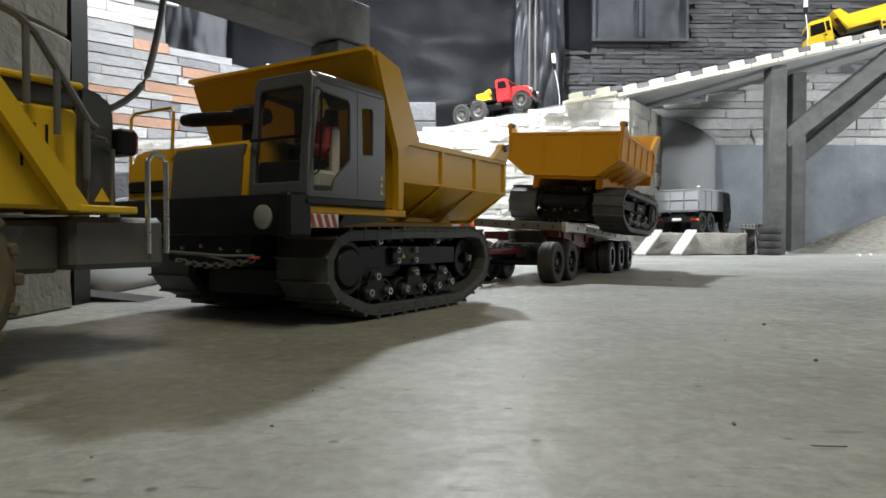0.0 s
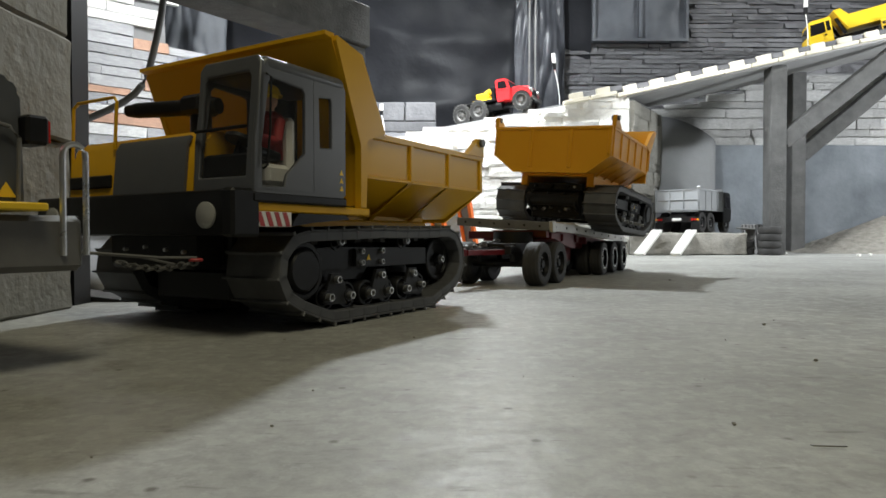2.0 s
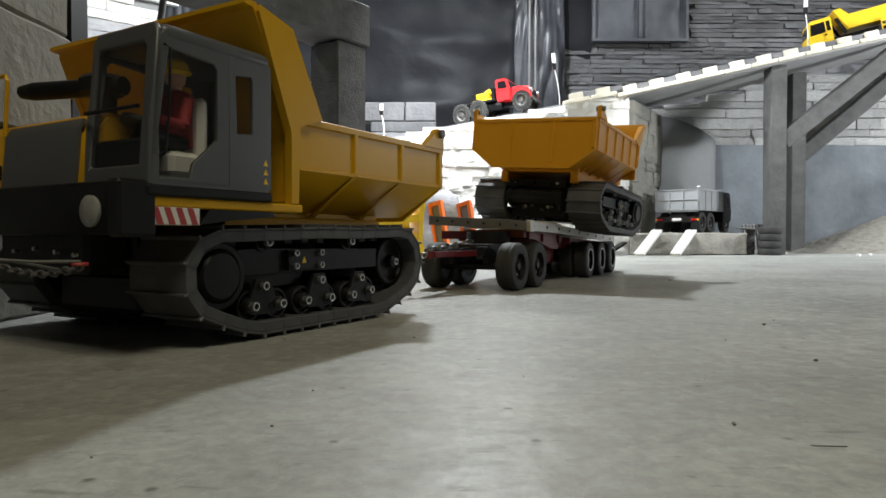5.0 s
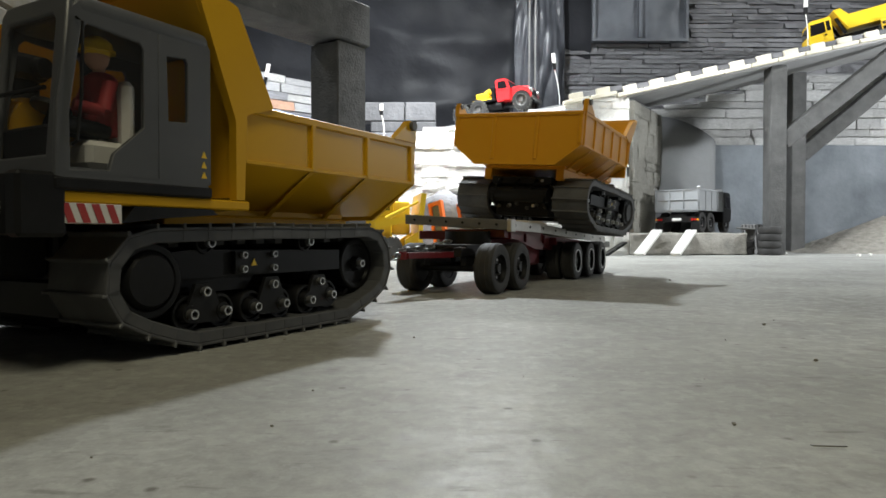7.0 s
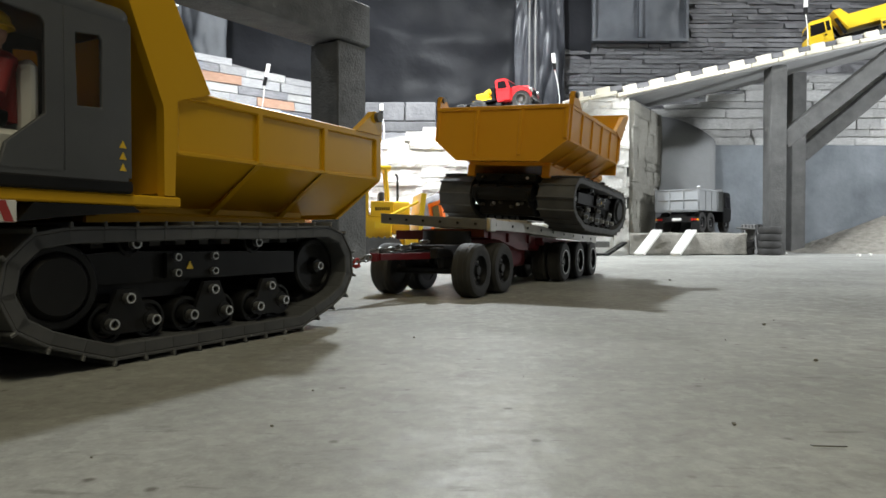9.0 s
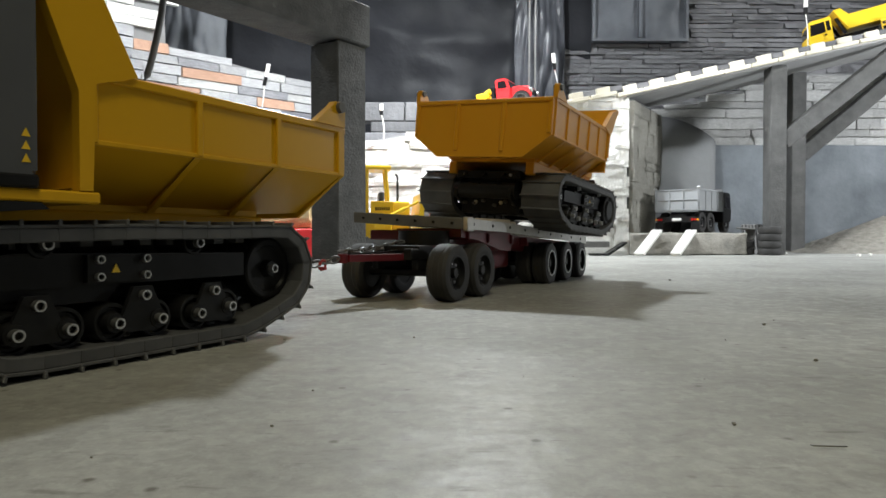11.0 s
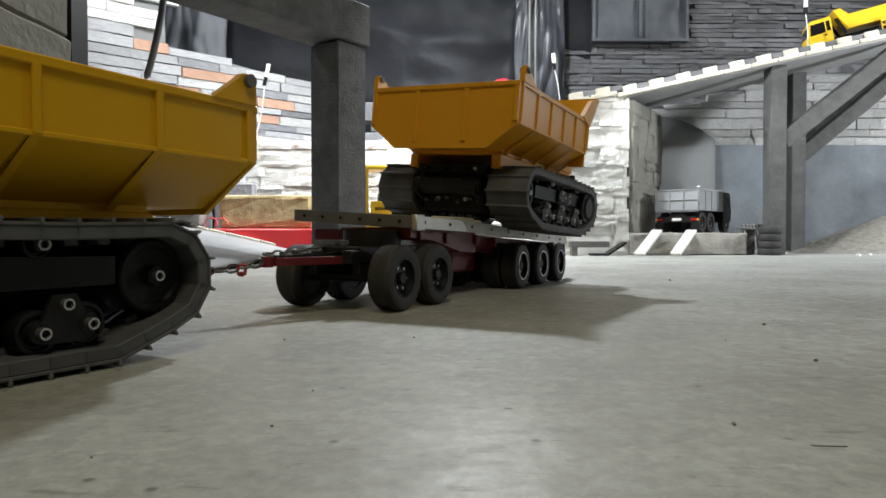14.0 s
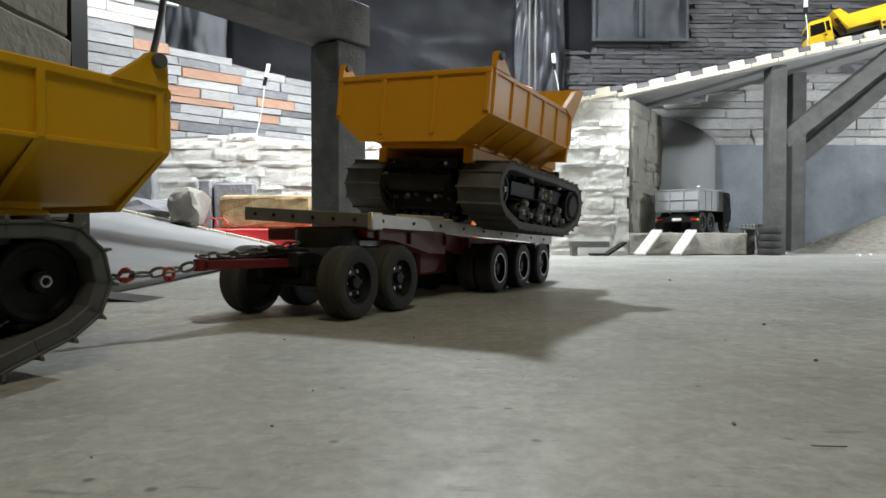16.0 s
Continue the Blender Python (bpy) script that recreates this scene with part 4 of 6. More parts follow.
        fr = part("track_frame", bm, BLACK, root)
        for x, z in ((0.022, 0.0575), (-0.006, 0.0575), (0.022, 0.048), (-0.006, 0.048)):
            ring_cap(fr, x, yc + sd * 0.018, z, sd, 0.0024)
        bm = bmesh.new()
        k = yc + sd * 0.0182
        prism(bm, [(0.0095, 0.0500), (0.0145, 0.0500), (0.0120, 0.0550)], "y", k, k + sd * 0.0004)
        part("warning_sticker", bm, BRIGHT_YELLOW, fr, "yellow triangular warning sticker")
        for x in (0.066, 0.040, 0.0136, -0.0135, -0.0414, -0.066):
            w = disc_wheel("roller", root, x, yc, 0.0222 if x > -0.06 else 0.0245, 0.0112, 0.034, BLACK, 0.6, 0, sd)
            moving["wheels"].append((w, 0.0125))
            ring_cap(root, x, yc + sd * 0.0215, 0.0222 if x > -0.06 else 0.0245, sd)
        for x in (0.050, -0.043):
            w = disc_wheel("carrier_roller", root, x, yc, 0.066, 0.0075, 0.03, BLACK, 0.6, 0, sd)
            moving["wheels"].append((w, -0.0075))
            ring_cap(root, x, yc + sd * 0.0185, 0.066, sd)
        for x, z in ((0.055, 0.0355), (-0.004, 0.0365), (-0.054, 0.0355)):
            bm = bmesh.new()
            prism(bm, [(x - 0.016, 0.018), (x - 0.006, z + 0.005), (x + 0.006, z + 0.005), (x + 0.016, 0.018), (x + 0.010, 0.016), (x - 0.010, 0.016)], "y", yc + sd * 0.0165, yc + sd * 0.0195)
            bg = part("bogie_plate", bm, BLACK, root)
            ring_cap(bg, x, yc + sd * 0.020, z, sd, 0.003)
    return root, moving


def driver():
    """A seated toy figure as one plain mesh."""
    bm = bmesh.new()
    def ball(c, r, mat, sz=1.0):
        g = bmesh.ops.create_icosphere(bm, subdivisions=2, radius=r)
        for v in g["verts"]:
            v.co.z *= sz
            v.co += Vector(c)
        for f in {f for v in g["verts"] for f in v.link_faces}:
            f.material_index = mat
    def limb(a, b, r, mat):
        vs = tube(bm, a, b, r, 10)
        for f in {f for v in vs for f in v.link_faces}:
            f.material_index = mat
    limb((0, 0, 0.0), (0.001, 0, 0.030), 0.0085, 0)
    ball((0, 0, 0.029), 0.0095, 0, 0.7)
    limb((0.001, 0.010, 0.028), (0.006, 0.012, 0.012), 0.0038, 0)
    limb((0.006, 0.012, 0.012), (0.020, 0.008, 0.014), 0.0032, 0)
    limb((0.001, -0.010, 0.028), (0.006, -0.012, 0.012), 0.0038, 0)
    limb((0.006, -0.012, 0.012), (0.020, -0.008, 0.014), 0.0032, 0)
    limb((0.001, 0, 0.03), (0.001, 0, 0.038), 0.0032, 1)
    ball((0.002, 0, 0.043), 0.0065, 1, 1.15)
    ball((0.002, 0, 0.048), 0.0084, 2, 0.8)
    limb((0.002, 0, 0.0455), (0.002, 0, 0.0465), 0.0098, 2)
    limb((0.0, 0.005, 0.002), (0.024, 0.006, 0.004), 0.0045, 3)
    limb((0.0, -0.005, 0.002), (0.024, -0.006, 0.004), 0.0045, 3)
    return tagged(finish(bm, "toy_driver", [SHIRT_RED, SKIN, BRIGHT_YELLOW, BLACK], smooth=60), "toy figure in red with a yellow helmet in the cab", "doll")


front_dumper, front_moving = dumper(YELLOW, "ochre-yellow tracked dumper with a slate-grey cab, rock in its bed")
rear_dumper, rear_moving = dumper(ORANGE_YELLOW, "orange-yellow tracked dumper standing backwards on the trailer deck", 0.105, 0.170, 0.121, 0.096, -0.168, 0.062, 0.096, 0.206, 0.07, False, 5)
figure = driver()
FIGURE_AT = pose(0.1165, 0.0935, 0.1245)


# ---- trailer ----
def tyre(parent, x, y, z, r, w, out, rim_material, name="wheel"):
    """Tyre with a dished rim; its axis along y."""
    bm = bmesh.new()
    h = w / 2
    revolve(bm, [(r * 0.60, -h * 0.9), (r * 0.80, -h), (r * 0.93, -h * 0.92), (r, -h * 0.66), (r * 0.985, -h * 0.3), (r, -h * 0.26), (r, h * 0.26), (r * 0.985, h * 0.3), (r, h * 0.66), (r * 0.93, h * 0.92), (r * 0.80, h), (r * 0.60, h * 0.9)], 36, caps=False)
    wheel = part(name, bm, RUBBER, parent)
    wheel.matrix_basis = pose(x, y, z)
    bm = bmesh.new()
    s = out
    pr = [(r * 0.61, h * 0.86), (r * 0.60, h * 0.93), (r * 0.56, h * 0.93), (r * 0.53, h * 0.55), (r * 0.44, h * 0.35), (r * 0.2, h * 0.42), (r * 0.17, h * 0.75), (r * 0.02, h * 0.75)]
    pr = [(a, b * s) for a, b in pr]
    revolve(bm, pr, 28, caps=False)
    tube(bm, (0, s * h * 0.3, 0), (0, s * h * 0.76, 0), r * 0.165, 14)
    tube(bm, (0, -s * h * 0.8, 0), (0, -s * h * 0.7, 0), r * 0.61, 24)
    part("rim", bm, rim_material, wheel)
    for k in range(6):
        bm = bmesh.new()
        a = k * math.tau / 6
        tube(bm, (r * 0.34 * math.cos(a), s * h * 0.35, r * 0.34 * math.sin(a)), (r * 0.34 * math.cos(a), s * h * 0.5, r * 0.34 * math.sin(a)), r * 0.05, 6)
        part("wheel_nut", bm, STEEL, wheel)
    return wheel


TY = 0.070       # centre line of wheels and frame, sideways from the way
DY0, DY1 = -0.0315, 0.1215    # the deck's edges
trailer = thing("flatbed_trailer", "dark red flatbed trailer with aluminium deck edges on black dual wheels", "trailer")
trailer_wheels = []
DECK = [(-0.472, 0.0905), (-0.60, 0.0875), (-0.995, 0.0695)]
DZ = [-p[0] for p in DECK], [p[1] for p in DECK]


def tilted(bm):
    """The loaded deck leans to its near side."""
    for v in bm.verts:
        v.co.z += (DY1 - v.co.y) * 0.062
    return bm


bm = bmesh.new()
prism(bm, [(x, z - 0.003) for x, z in DECK] + [(x, z - 0.009) for x, z in DECK[::-1]], "y", DY0 + 0.004, DY1 - 0.004)
part("deck", tilted(bm), WOOD, trailer, "worn pale deck boards")
for y, o in ((DY1, 1), (DY0, -1)):
    bm = bmesh.new()
    prism(bm, [(x, z) for x, z in DECK] + [(x, z - 0.0125) for x, z in DECK[::-1]], "y", y - o * 0.0045, y)
    rail = part("deck_rail", tilted(bm), ALU, trailer, "scuffed aluminium edge rail")
    for i in range(9):
        x = -0.49 - i * 0.058
        zz = float(np.interp(-x, *DZ)) - 0.006
        bm = bmesh.new()
        tube(bm, (x, y - o * 0.0005, zz), (x, y + o * 0.0012, zz), 0.0018, 8)
        part("screw", tilted(bm), BLACK, rail)
bm = bmesh.new()
box(bm, -0.4765, -0.4715, DY0, DY1, 0.0775, 0.0905, 0.0006)
front_rail = part("deck_front", tilted(bm), GREY_METAL, trailer, "scuffed dark steel front rail")
for i in range(6):
    bm = bmesh.new()
    y = DY0 + 0.015 + i * 0.024
    tube(bm, (-0.472, y, 0.084), (-0.4702, y, 0.084), 0.0018, 8)
    part("screw", tilted(bm), BLACK, front_rail)
bm = bmesh.new()
box(bm, -0.488, -0.4705, DY1 - 0.004, DY1 + 0.002, 0.0755, 0.092, 0.001)
part("corner_bracket", tilted(bm), ALU, trailer)
for sd in (1, -1):
    bm = bmesh.new()
    prism(bm, [(-0.49, 0.079), (-0.985, 0.058), (-0.985, 0.048), (-0.70, 0.048), (-0.62, 0.060), (-0.52, 0.067), (-0.49, 0.071)], "y", TY + sd * 0.022, TY + sd * 0.032)
    part("chassis_beam", bm, DARK_RED, trailer)
for x, z in ((-0.50, 0.072), (-0.56, 0.068), (-0.64, 0.066), (-0.70, 0.062), (-0.98, 0.052)):
    bm = bmesh.new()
    box(bm, x - 0.004, x + 0.004, DY0 + 0.008, DY1 - 0.008, z - 0.006, z + 0.006, 0.001)
    part("cross_member", bm, DARK_RED, trailer)
bm = bmesh.new()
box(bm, -0.685, -0.615, TY - 0.04, TY + 0.020, 0.026, 0.062, 0.003)
part("tool_box", bm, DARK_RED, trailer)
bm = bmesh.new()
box(bm, -1.0, -0.993, DY0 + 0.01, DY1 - 0.004, 0.032, 0.058, 0.002)
part("tail_bar", bm, BLACK, trailer)
for x in (-0.735, -0.820, -0.905):
    for sd in (1, -1):
        w = tyre(trailer, x, TY + sd * 0.057, 0.0305, 0.0305, 0.023, sd, BLACK)
        trailer_wheels.append((w, 0.0305))
        bm = bmesh.new()
        k = sd * 0.0108
        revolve(bm, [(0.0188, k), (0.0188, k + sd * 0.001), (0.0172, k + sd * 0.001), (0.0172, k)], 28, caps=False)
        part("rim_ring", bm, STEEL, w, "bright rim edge")
        trailer_wheels.append((tyre(trailer, x, TY + sd * 0.032, 0.0305, 0.0305, 0.023, sd, BLACK), 0.0305))
    bm = bmesh.new()
    tube(bm, (x, TY - 0.05, 0.0305), (x, TY + 0.05, 0.0305), 0.005, 10)
    part("axle", bm, BLACK, trailer)

for x, w, y0, y1 in ((-0.60, 0.065, 0.088, 0.112), (-0.655, 0.020, 0.075, 0.108)):
    bm = bmesh.new()
    zz = float(np.interp(-x, *DZ))
    box(bm, x - w / 2, x + w / 2, y0, y1, zz - 0.003, zz + 0.004, 0.0008)
    part("deck_plank", tilted(bm), WOOD, trailer, "loose yellow wooden plank end")

bm = bmesh.new()
prism(bm, [(-0.482, 0.0795), (-0.640, 0.0745), (-0.640, 0.050), (-0.600, 0.052), (-0.530, 0.0655), (-0.482, 0.0690)], "y", TY - 0.046, TY + 0.040)
part("gooseneck", bm, DARK_RED, trailer)

# dolly under the front of the deck
dolly = thing("trailer_dolly", "two-axle black dolly with a dark red drawbar under the trailer", "dolly")
bm = bmesh.new()
box(bm, -0.55, -0.395, TY - 0.030, TY - 0.020, 0.045, 0.057, 0.001)
box(bm, -0.55, -0.395, TY + 0.020, TY + 0.030, 0.045, 0.057, 0.001)
box(bm, -0.54, -0.41, TY - 0.03, TY + 0.03, 0.054, 0.060, 0.001)
for x in (-0.432, -0.502):
    tube(bm, (x, TY - 0.05, 0.031), (x, TY + 0.05, 0.031), 0.005, 10)
    for y in (-0.025, 0.025):
        box(bm, x - 0.022, x + 0.022, TY + y - 0.004, TY + y + 0.004, 0.034, 0.046, 0.001)
part("dolly_frame", bm, BLACK, dolly)
bm = bmesh.new()
tube(bm, (-0.475, TY, 0.060), (-0.475, TY, 0.0765), 0.03, 24)
part("turntable", bm, BLACK, dolly)
for x in (-0.432, -0.502):
    for sd in (1, -1):
        trailer_wheels.append((tyre(dolly, x, TY + sd * 0.054, 0.031, 0.031, 0.025, sd, BLACK), 0.031))
bm = bmesh.new()
prism(bm, [(-0.45, TY - 0.034), (-0.45, TY - 0.026), (-0.36, TY - 0.016), (-0.338, TY - 0.016), (-0.338, TY - 0.022), (-0.365, TY - 0.023)], "z", 0.0445, 0.0515)
prism(bm, [(-0.45, TY + 0.032), (-0.45, TY + 0.023), (-0.36, TY - 0.010), (-0.338, TY - 0.013), (-0.338, TY - 0.007), (-0.355, TY - 0.003)], "z", 0.0445, 0.0515)
box(bm, -0.40, -0.395, TY - 0.024, TY + 0.006, 0.0455, 0.051)
tube(bm, (-0.336, TY - 0.0145, 0.0435), (-0.336, TY - 0.0145, 0.0525), 0.0052, 16)
part("drawbar", bm, DARK_RED, dolly, "dark red A-shaped drawbar")


def chain(name, a, b, sag, count, material, label, r=0.0011, long=0.0068):
    """Oval links from a to b, every second one turned on edge."""
    root = thing(name, label, "chain")
    a, b = Vector(a), Vector(b)
    pts = [a.lerp(b, i / count) - Vector((0, 0, sag * 4 * (i / count) * (1 - i / count))) for i in range(count + 1)]
    bm = bmesh.new()
    n = 14
    ring = [Vector((math.cos(k * math.tau / n) * long * 0.72, math.sin(k * math.tau / n) * long * 0.40, 0)) for k in range(n)]
    for k in range(n):
        tube(bm, ring[k], ring[(k + 1) % n], r, 6)
    me = bpy.data.meshes.new("link")
    bm.to_mesh(me)
    bm.free()
    me.materials.append(material)
    for i in range(count):
        ob = new("link", me)
        ob.parent = root
        d = pts[i + 1] - pts[i]
        ob.matrix_basis = Matrix.Translation((pts[i] + pts[i + 1]) / 2) @ d.to_track_quat("X", "Z").to_matrix().to_4x4() @ pose(0, 0, 0, 90 * (i % 2) + 20, 0, 0)
    return root


tow_chain = chain("tow_chain", (-0.200, 0.022, 0.050), (-0.331, 0.0553, 0.048), 0.007, 12, CHAIN_STEEL, "steel towing chain with red shackles", 0.0012, 0.0086)
draped_chain = chain("draped_chain", (-0.336, 0.0520, 0.0545), (-0.445, 0.0600, 0.0645), 0.003, 11, CHAIN_STEEL, "loose steel chain lying along the drawbar", 0.0011, 0.0078)
for k, mm in ((0.62, 0), (0.85, 1)):
    bm = bmesh.new()
    c = Vector((-0.200, 0.022, 0.050)).lerp(Vector((-0.331, 0.0553, 0.048)), k) - Vector((0, 0, 0.006))
    pipe(bm, [c + Vector((0.0045 * math.cos(a), 0.0005 * math.sin(a), 0.0045 * math.sin(a))) for a in [i * 0.5 for i in range(12)]], 0.0014, 6)
    tube(bm, c + Vector((0, -0.004, -0.003)), c + Vector((0, 0.004, -0.003)), 0.0016, 8)
    part("shackle", bm, STRIPE_RED, tow_chain, "red shackle")
for dy in (-0.012, 0.014):
    bm = bmesh.new()
    pipe(bm, [Vector((-0.345, 0.055, 0.0525)).lerp(Vector((-0.44, 0.068 + dy, 0.060)), i / 8) - Vector((0, 0, 0.012 * (i / 8) * (1 - i / 8))) for i in range(9)], 0.0011, 6)
    part("brake_hose", bm, BLACK, dolly)


# ---- leading vehicle: rear of a yellow wheeled truck ----
lead_truck = thing("haul_truck", "bright yellow haul truck with grey dusty rear frame and ladder", "truck")
bm = bmesh.new()
box(bm, 0.257, 0.312, 0.0, 0.10, 0.052, 0.0805, 0.003)
box(bm, 0.31, 0.43, 0.012, 0.088, 0.05, 0.078, 0.003)
jitter(bm, 0.0008, 60)
part("rear_frame", bm, GREY_METAL, lead_truck)
bm = bmesh.new()
prism(bm, [(0.284, 0.085), (0.306, 0.085), (0.306, 0.1515), (0.290, 0.1475), (0.2855, 0.141)], "y", -0.08, 0.097)
bmesh.ops.bevel(bm, geom=bm.edges[:], offset=0.0025, segments=2, affect="EDGES")
part("engine_cover", bm, CAB_GREY, lead_truck, "grey rounded engine cover")
bm = bmesh.new()
box(bm, 0.3063, 0.43, -0.08, 0.0975, 0.084, 0.137, 0.002)
body = part("body", bm, BRIGHT_YELLOW, lead_truck)
bm = bmesh.new()
box(bm, 0.3063, 0.43, -0.078, 0.0955, 0.1372, 0.148, 0.002)
part("upper_band", bm, CAB_GREY, body)
bm = bmesh.new()
box(bm, 0.3035, 0.43, -0.08, 0.0985, 0.1482, 0.1515, 0.001)
part("top_edge", bm, BRIGHT_YELLOW, body)
for x in (0.322, 0.328, 0.334):
    bm = bmesh.new()
    box(bm, x, x + 0.0012, 0.0972, 0.0982, 0.105, 0.127)
    part("vent_slot", bm, BLACK, body)
bm = bmesh.new()
box(bm, 0.279, 0.312, 0.05, 0.108, 0.0825, 0.0865, 0.0008)
part("step_plate", bm, BRIGHT_YELLOW, lead_truck)
bm = bmesh.new()
prism(bm, [(0.304, 0.0835), (0.317, 0.0835), (0.36, 0.147), (0.349, 0.147)], "y", 0.100, 0.107)
part("stair_side", bm, BRIGHT_YELLOW, lead_truck)
bm = bmesh.new()
pipe(bm, [(0.3005, 0.104, 0.128), (0.304, 0.104, 0.130), (0.330, 0.104, 0.170), (0.339, 0.104, 0.177), (0.36, 0.104, 0.183)], 0.0022)
pipe(bm, [(0.3055, 0.104, 0.131), (0.3055, 0.104, 0.100)], 0.0018)
pipe(bm, [(0.3205, 0.104, 0.156), (0.3205, 0.104, 0.122)], 0.0018)
pipe(bm, [(0.335, 0.104, 0.173), (0.335, 0.104, 0.135)], 0.0018)
part("handrail", bm, GREY_METAL, lead_truck)
bm = bmesh.new()
pipe(bm, [(0.2565, 0.101, 0.060), (0.2565, 0.101, 0.110)] + arc((0.2625, 0.101, 0.112), 0.006, 180, 0, 8) + [(0.2685, 0.101, 0.110), (0.2685, 0.101, 0.060)], 0.0016)
part("guard_hoop", bm, STEEL, lead_truck, "scuffed steel guard hoop")
bm = bmesh.new()
pipe(bm, [(0.2885, 0.098, 0.087), (0.2885, 0.100, 0.118), (0.293, 0.100, 0.123), (0.299, 0.100, 0.124), (0.3025, 0.100, 0.12), (0.3025, 0.098, 0.087)], 0.0011)
part("grab_rail", bm, GREY_METAL, lead_truck)
bm = bmesh.new()
box(bm, 0.2755, 0.2865, 0.085, 0.103, 0.1155, 0.130, 0.0015)
lampb = part("rear_lamp", bm, BLACK, lead_truck)
bm = bmesh.new()
box(bm, 0.2742, 0.2756, 0.087, 0.101, 0.117, 0.128, 0.0003)
part("lens", bm, RED_LAMP, lampb)
bm = bmesh.new()
prism(bm, [(0.289, 0.089), (0.298, 0.089), (0.2935, 0.0965)], "y", 0.0972, 0.0975)
part("warning_sticker", bm, BRIGHT_YELLOW, lead_truck)
lead_wheel = []
for sd, y in ((1, 0.085), (-1, -0.085)):
    bm = bmesh.new()
    revolve(bm, [(0.026, -0.016), (0.041, -0.018), (0.047, -0.014), (0.048, 0), (0.047, 0.014), (0.041, 0.018), (0.026, 0.016)], 40)
    w = part("wheel", bm, TAN_RUBBER, lead_truck, "dust-caked tyre")
    w.matrix_basis = pose(0.385, y, 0.049)
    for k in range(20):
        bm = bmesh.new()
        box(bm, -0.003, 0.003, -0.017, 0.017, 0.045, 0.0495, 0.001, pose(0, 0, 0, 0, k * 18, 0))
        part("tread_block", bm, TAN_RUBBER, w)
    lead_wheel.append(w)

tow_rope = thing("tow_rope", "pair of steel tow ropes with red hooks", "rope")
for y0, y1, z1 in ((0.06, 0.082, 0.056), (0.05, 0.06, 0.051)):
    bm = bmesh.new()
    pipe(bm, [(0.2565, y0, 0.062), (0.225, y0 * 0.6 + y1 * 0.4, 0.0595), (0.195, y0 * 0.3 + y1 * 0.7, 0.0565), (0.172, y1, z1)], 0.0010, 6)
    part("rope", bm, GREY_METAL, tow_rope)
hook_chain = chain("hook_chain", (0.169, -0.01, 0.0515), (0.170, 0.080, 0.0535), 0.005, 14, GREY_METAL, "short steel chain hooked under the dumper's bumper", 0.0009, 0.0050)
bm = bmesh.new()
pipe(bm, arc((0.1725, 0.082, 0.0545), 0.0035, 0, 330, 12, "xy"), 0.0012, 6)
part("hook", bm, STRIPE_RED, tow_rope, "red tow hook")


# ---- parked trucks and other models ----
def model_wheels(root, xs, half, r, w, rim=BLACK, knobs=False, sag=0.0):
    for x in xs:
        for sd in (1, -1):
            wheel = tyre(root, x, sd * half, r + x * sag, r, w, sd, rim)
            if knobs:
                bm = bmesh.new()
                for k in range(20):
                    for o in (1, -1):
                        box(bm, -r * 0.075, r * 0.075, o * w * 0.08, o * w * 0.5, r * 0.94, r * 1.06, 0, pose(0, 0, 0, 0, 18 * k + 9 * (o > 0), 0))
                part("tread", bm, KNOB_RUBBER, wheel)


def cab_block(root, paint, x0, x1, hw, z0, z1, name="cab"):
    """A cab-over lorry cab facing +x, with windows."""
    bm = bmesh.new()
    prism(bm, [(x0, z0), (x1, z0), (x1 + 0.002, z0 + (z1 - z0) * 0.45), (x1 - 0.012, z1 - 0.006), (x1 - 0.02, z1), (x0, z1)], "y", -hw, hw)
    bmesh.ops.bevel(bm, geom=bm.edges[:], offset=0.003, segments=2, affect="EDGES")
    c = part(name, bm, paint, root)
    zm, zt = z0 + (z1 - z0) * 0.48, z1 - 0.018
    for sd in (1, -1):
        bm = bmesh.new()
        prism(bm, [(x0 + 0.030, zm), (x1 - 0.008, zm - 0.004), (x1 - 0.016, zt), (x0 + 0.030, zt)], "y", sd * (hw - 0.001), sd * (hw + 0.0006))
        part("side_window", bm, DARK_PANE, c)
        bm = bmesh.new()
        box(bm, x0 + 0.008, x0 + 0.024, sd * (hw - 0.001), sd * (hw + 0.0006), zm + 0.004, zt)
        part("side_window", bm, DARK_PANE, c)
        bm = bmesh.new()
        box(bm, x0 + 0.026, x0 + 0.036, sd * hw, sd * (hw + 0.002), zm - 0.014, zm - 0.010, 0.0006)
        part("door_handle", bm, BLACK, c)
    bm = bmesh.new()
    prism(bm, [(x1 + 0.0008, zm), (x1 + 0.0028, zm), (x1 - 0.009, zt), (x1 - 0.011, zt)], "y", -hw + 0.010, hw - 0.010)
    part("windscreen", bm, DARK_PANE, c)
    return c


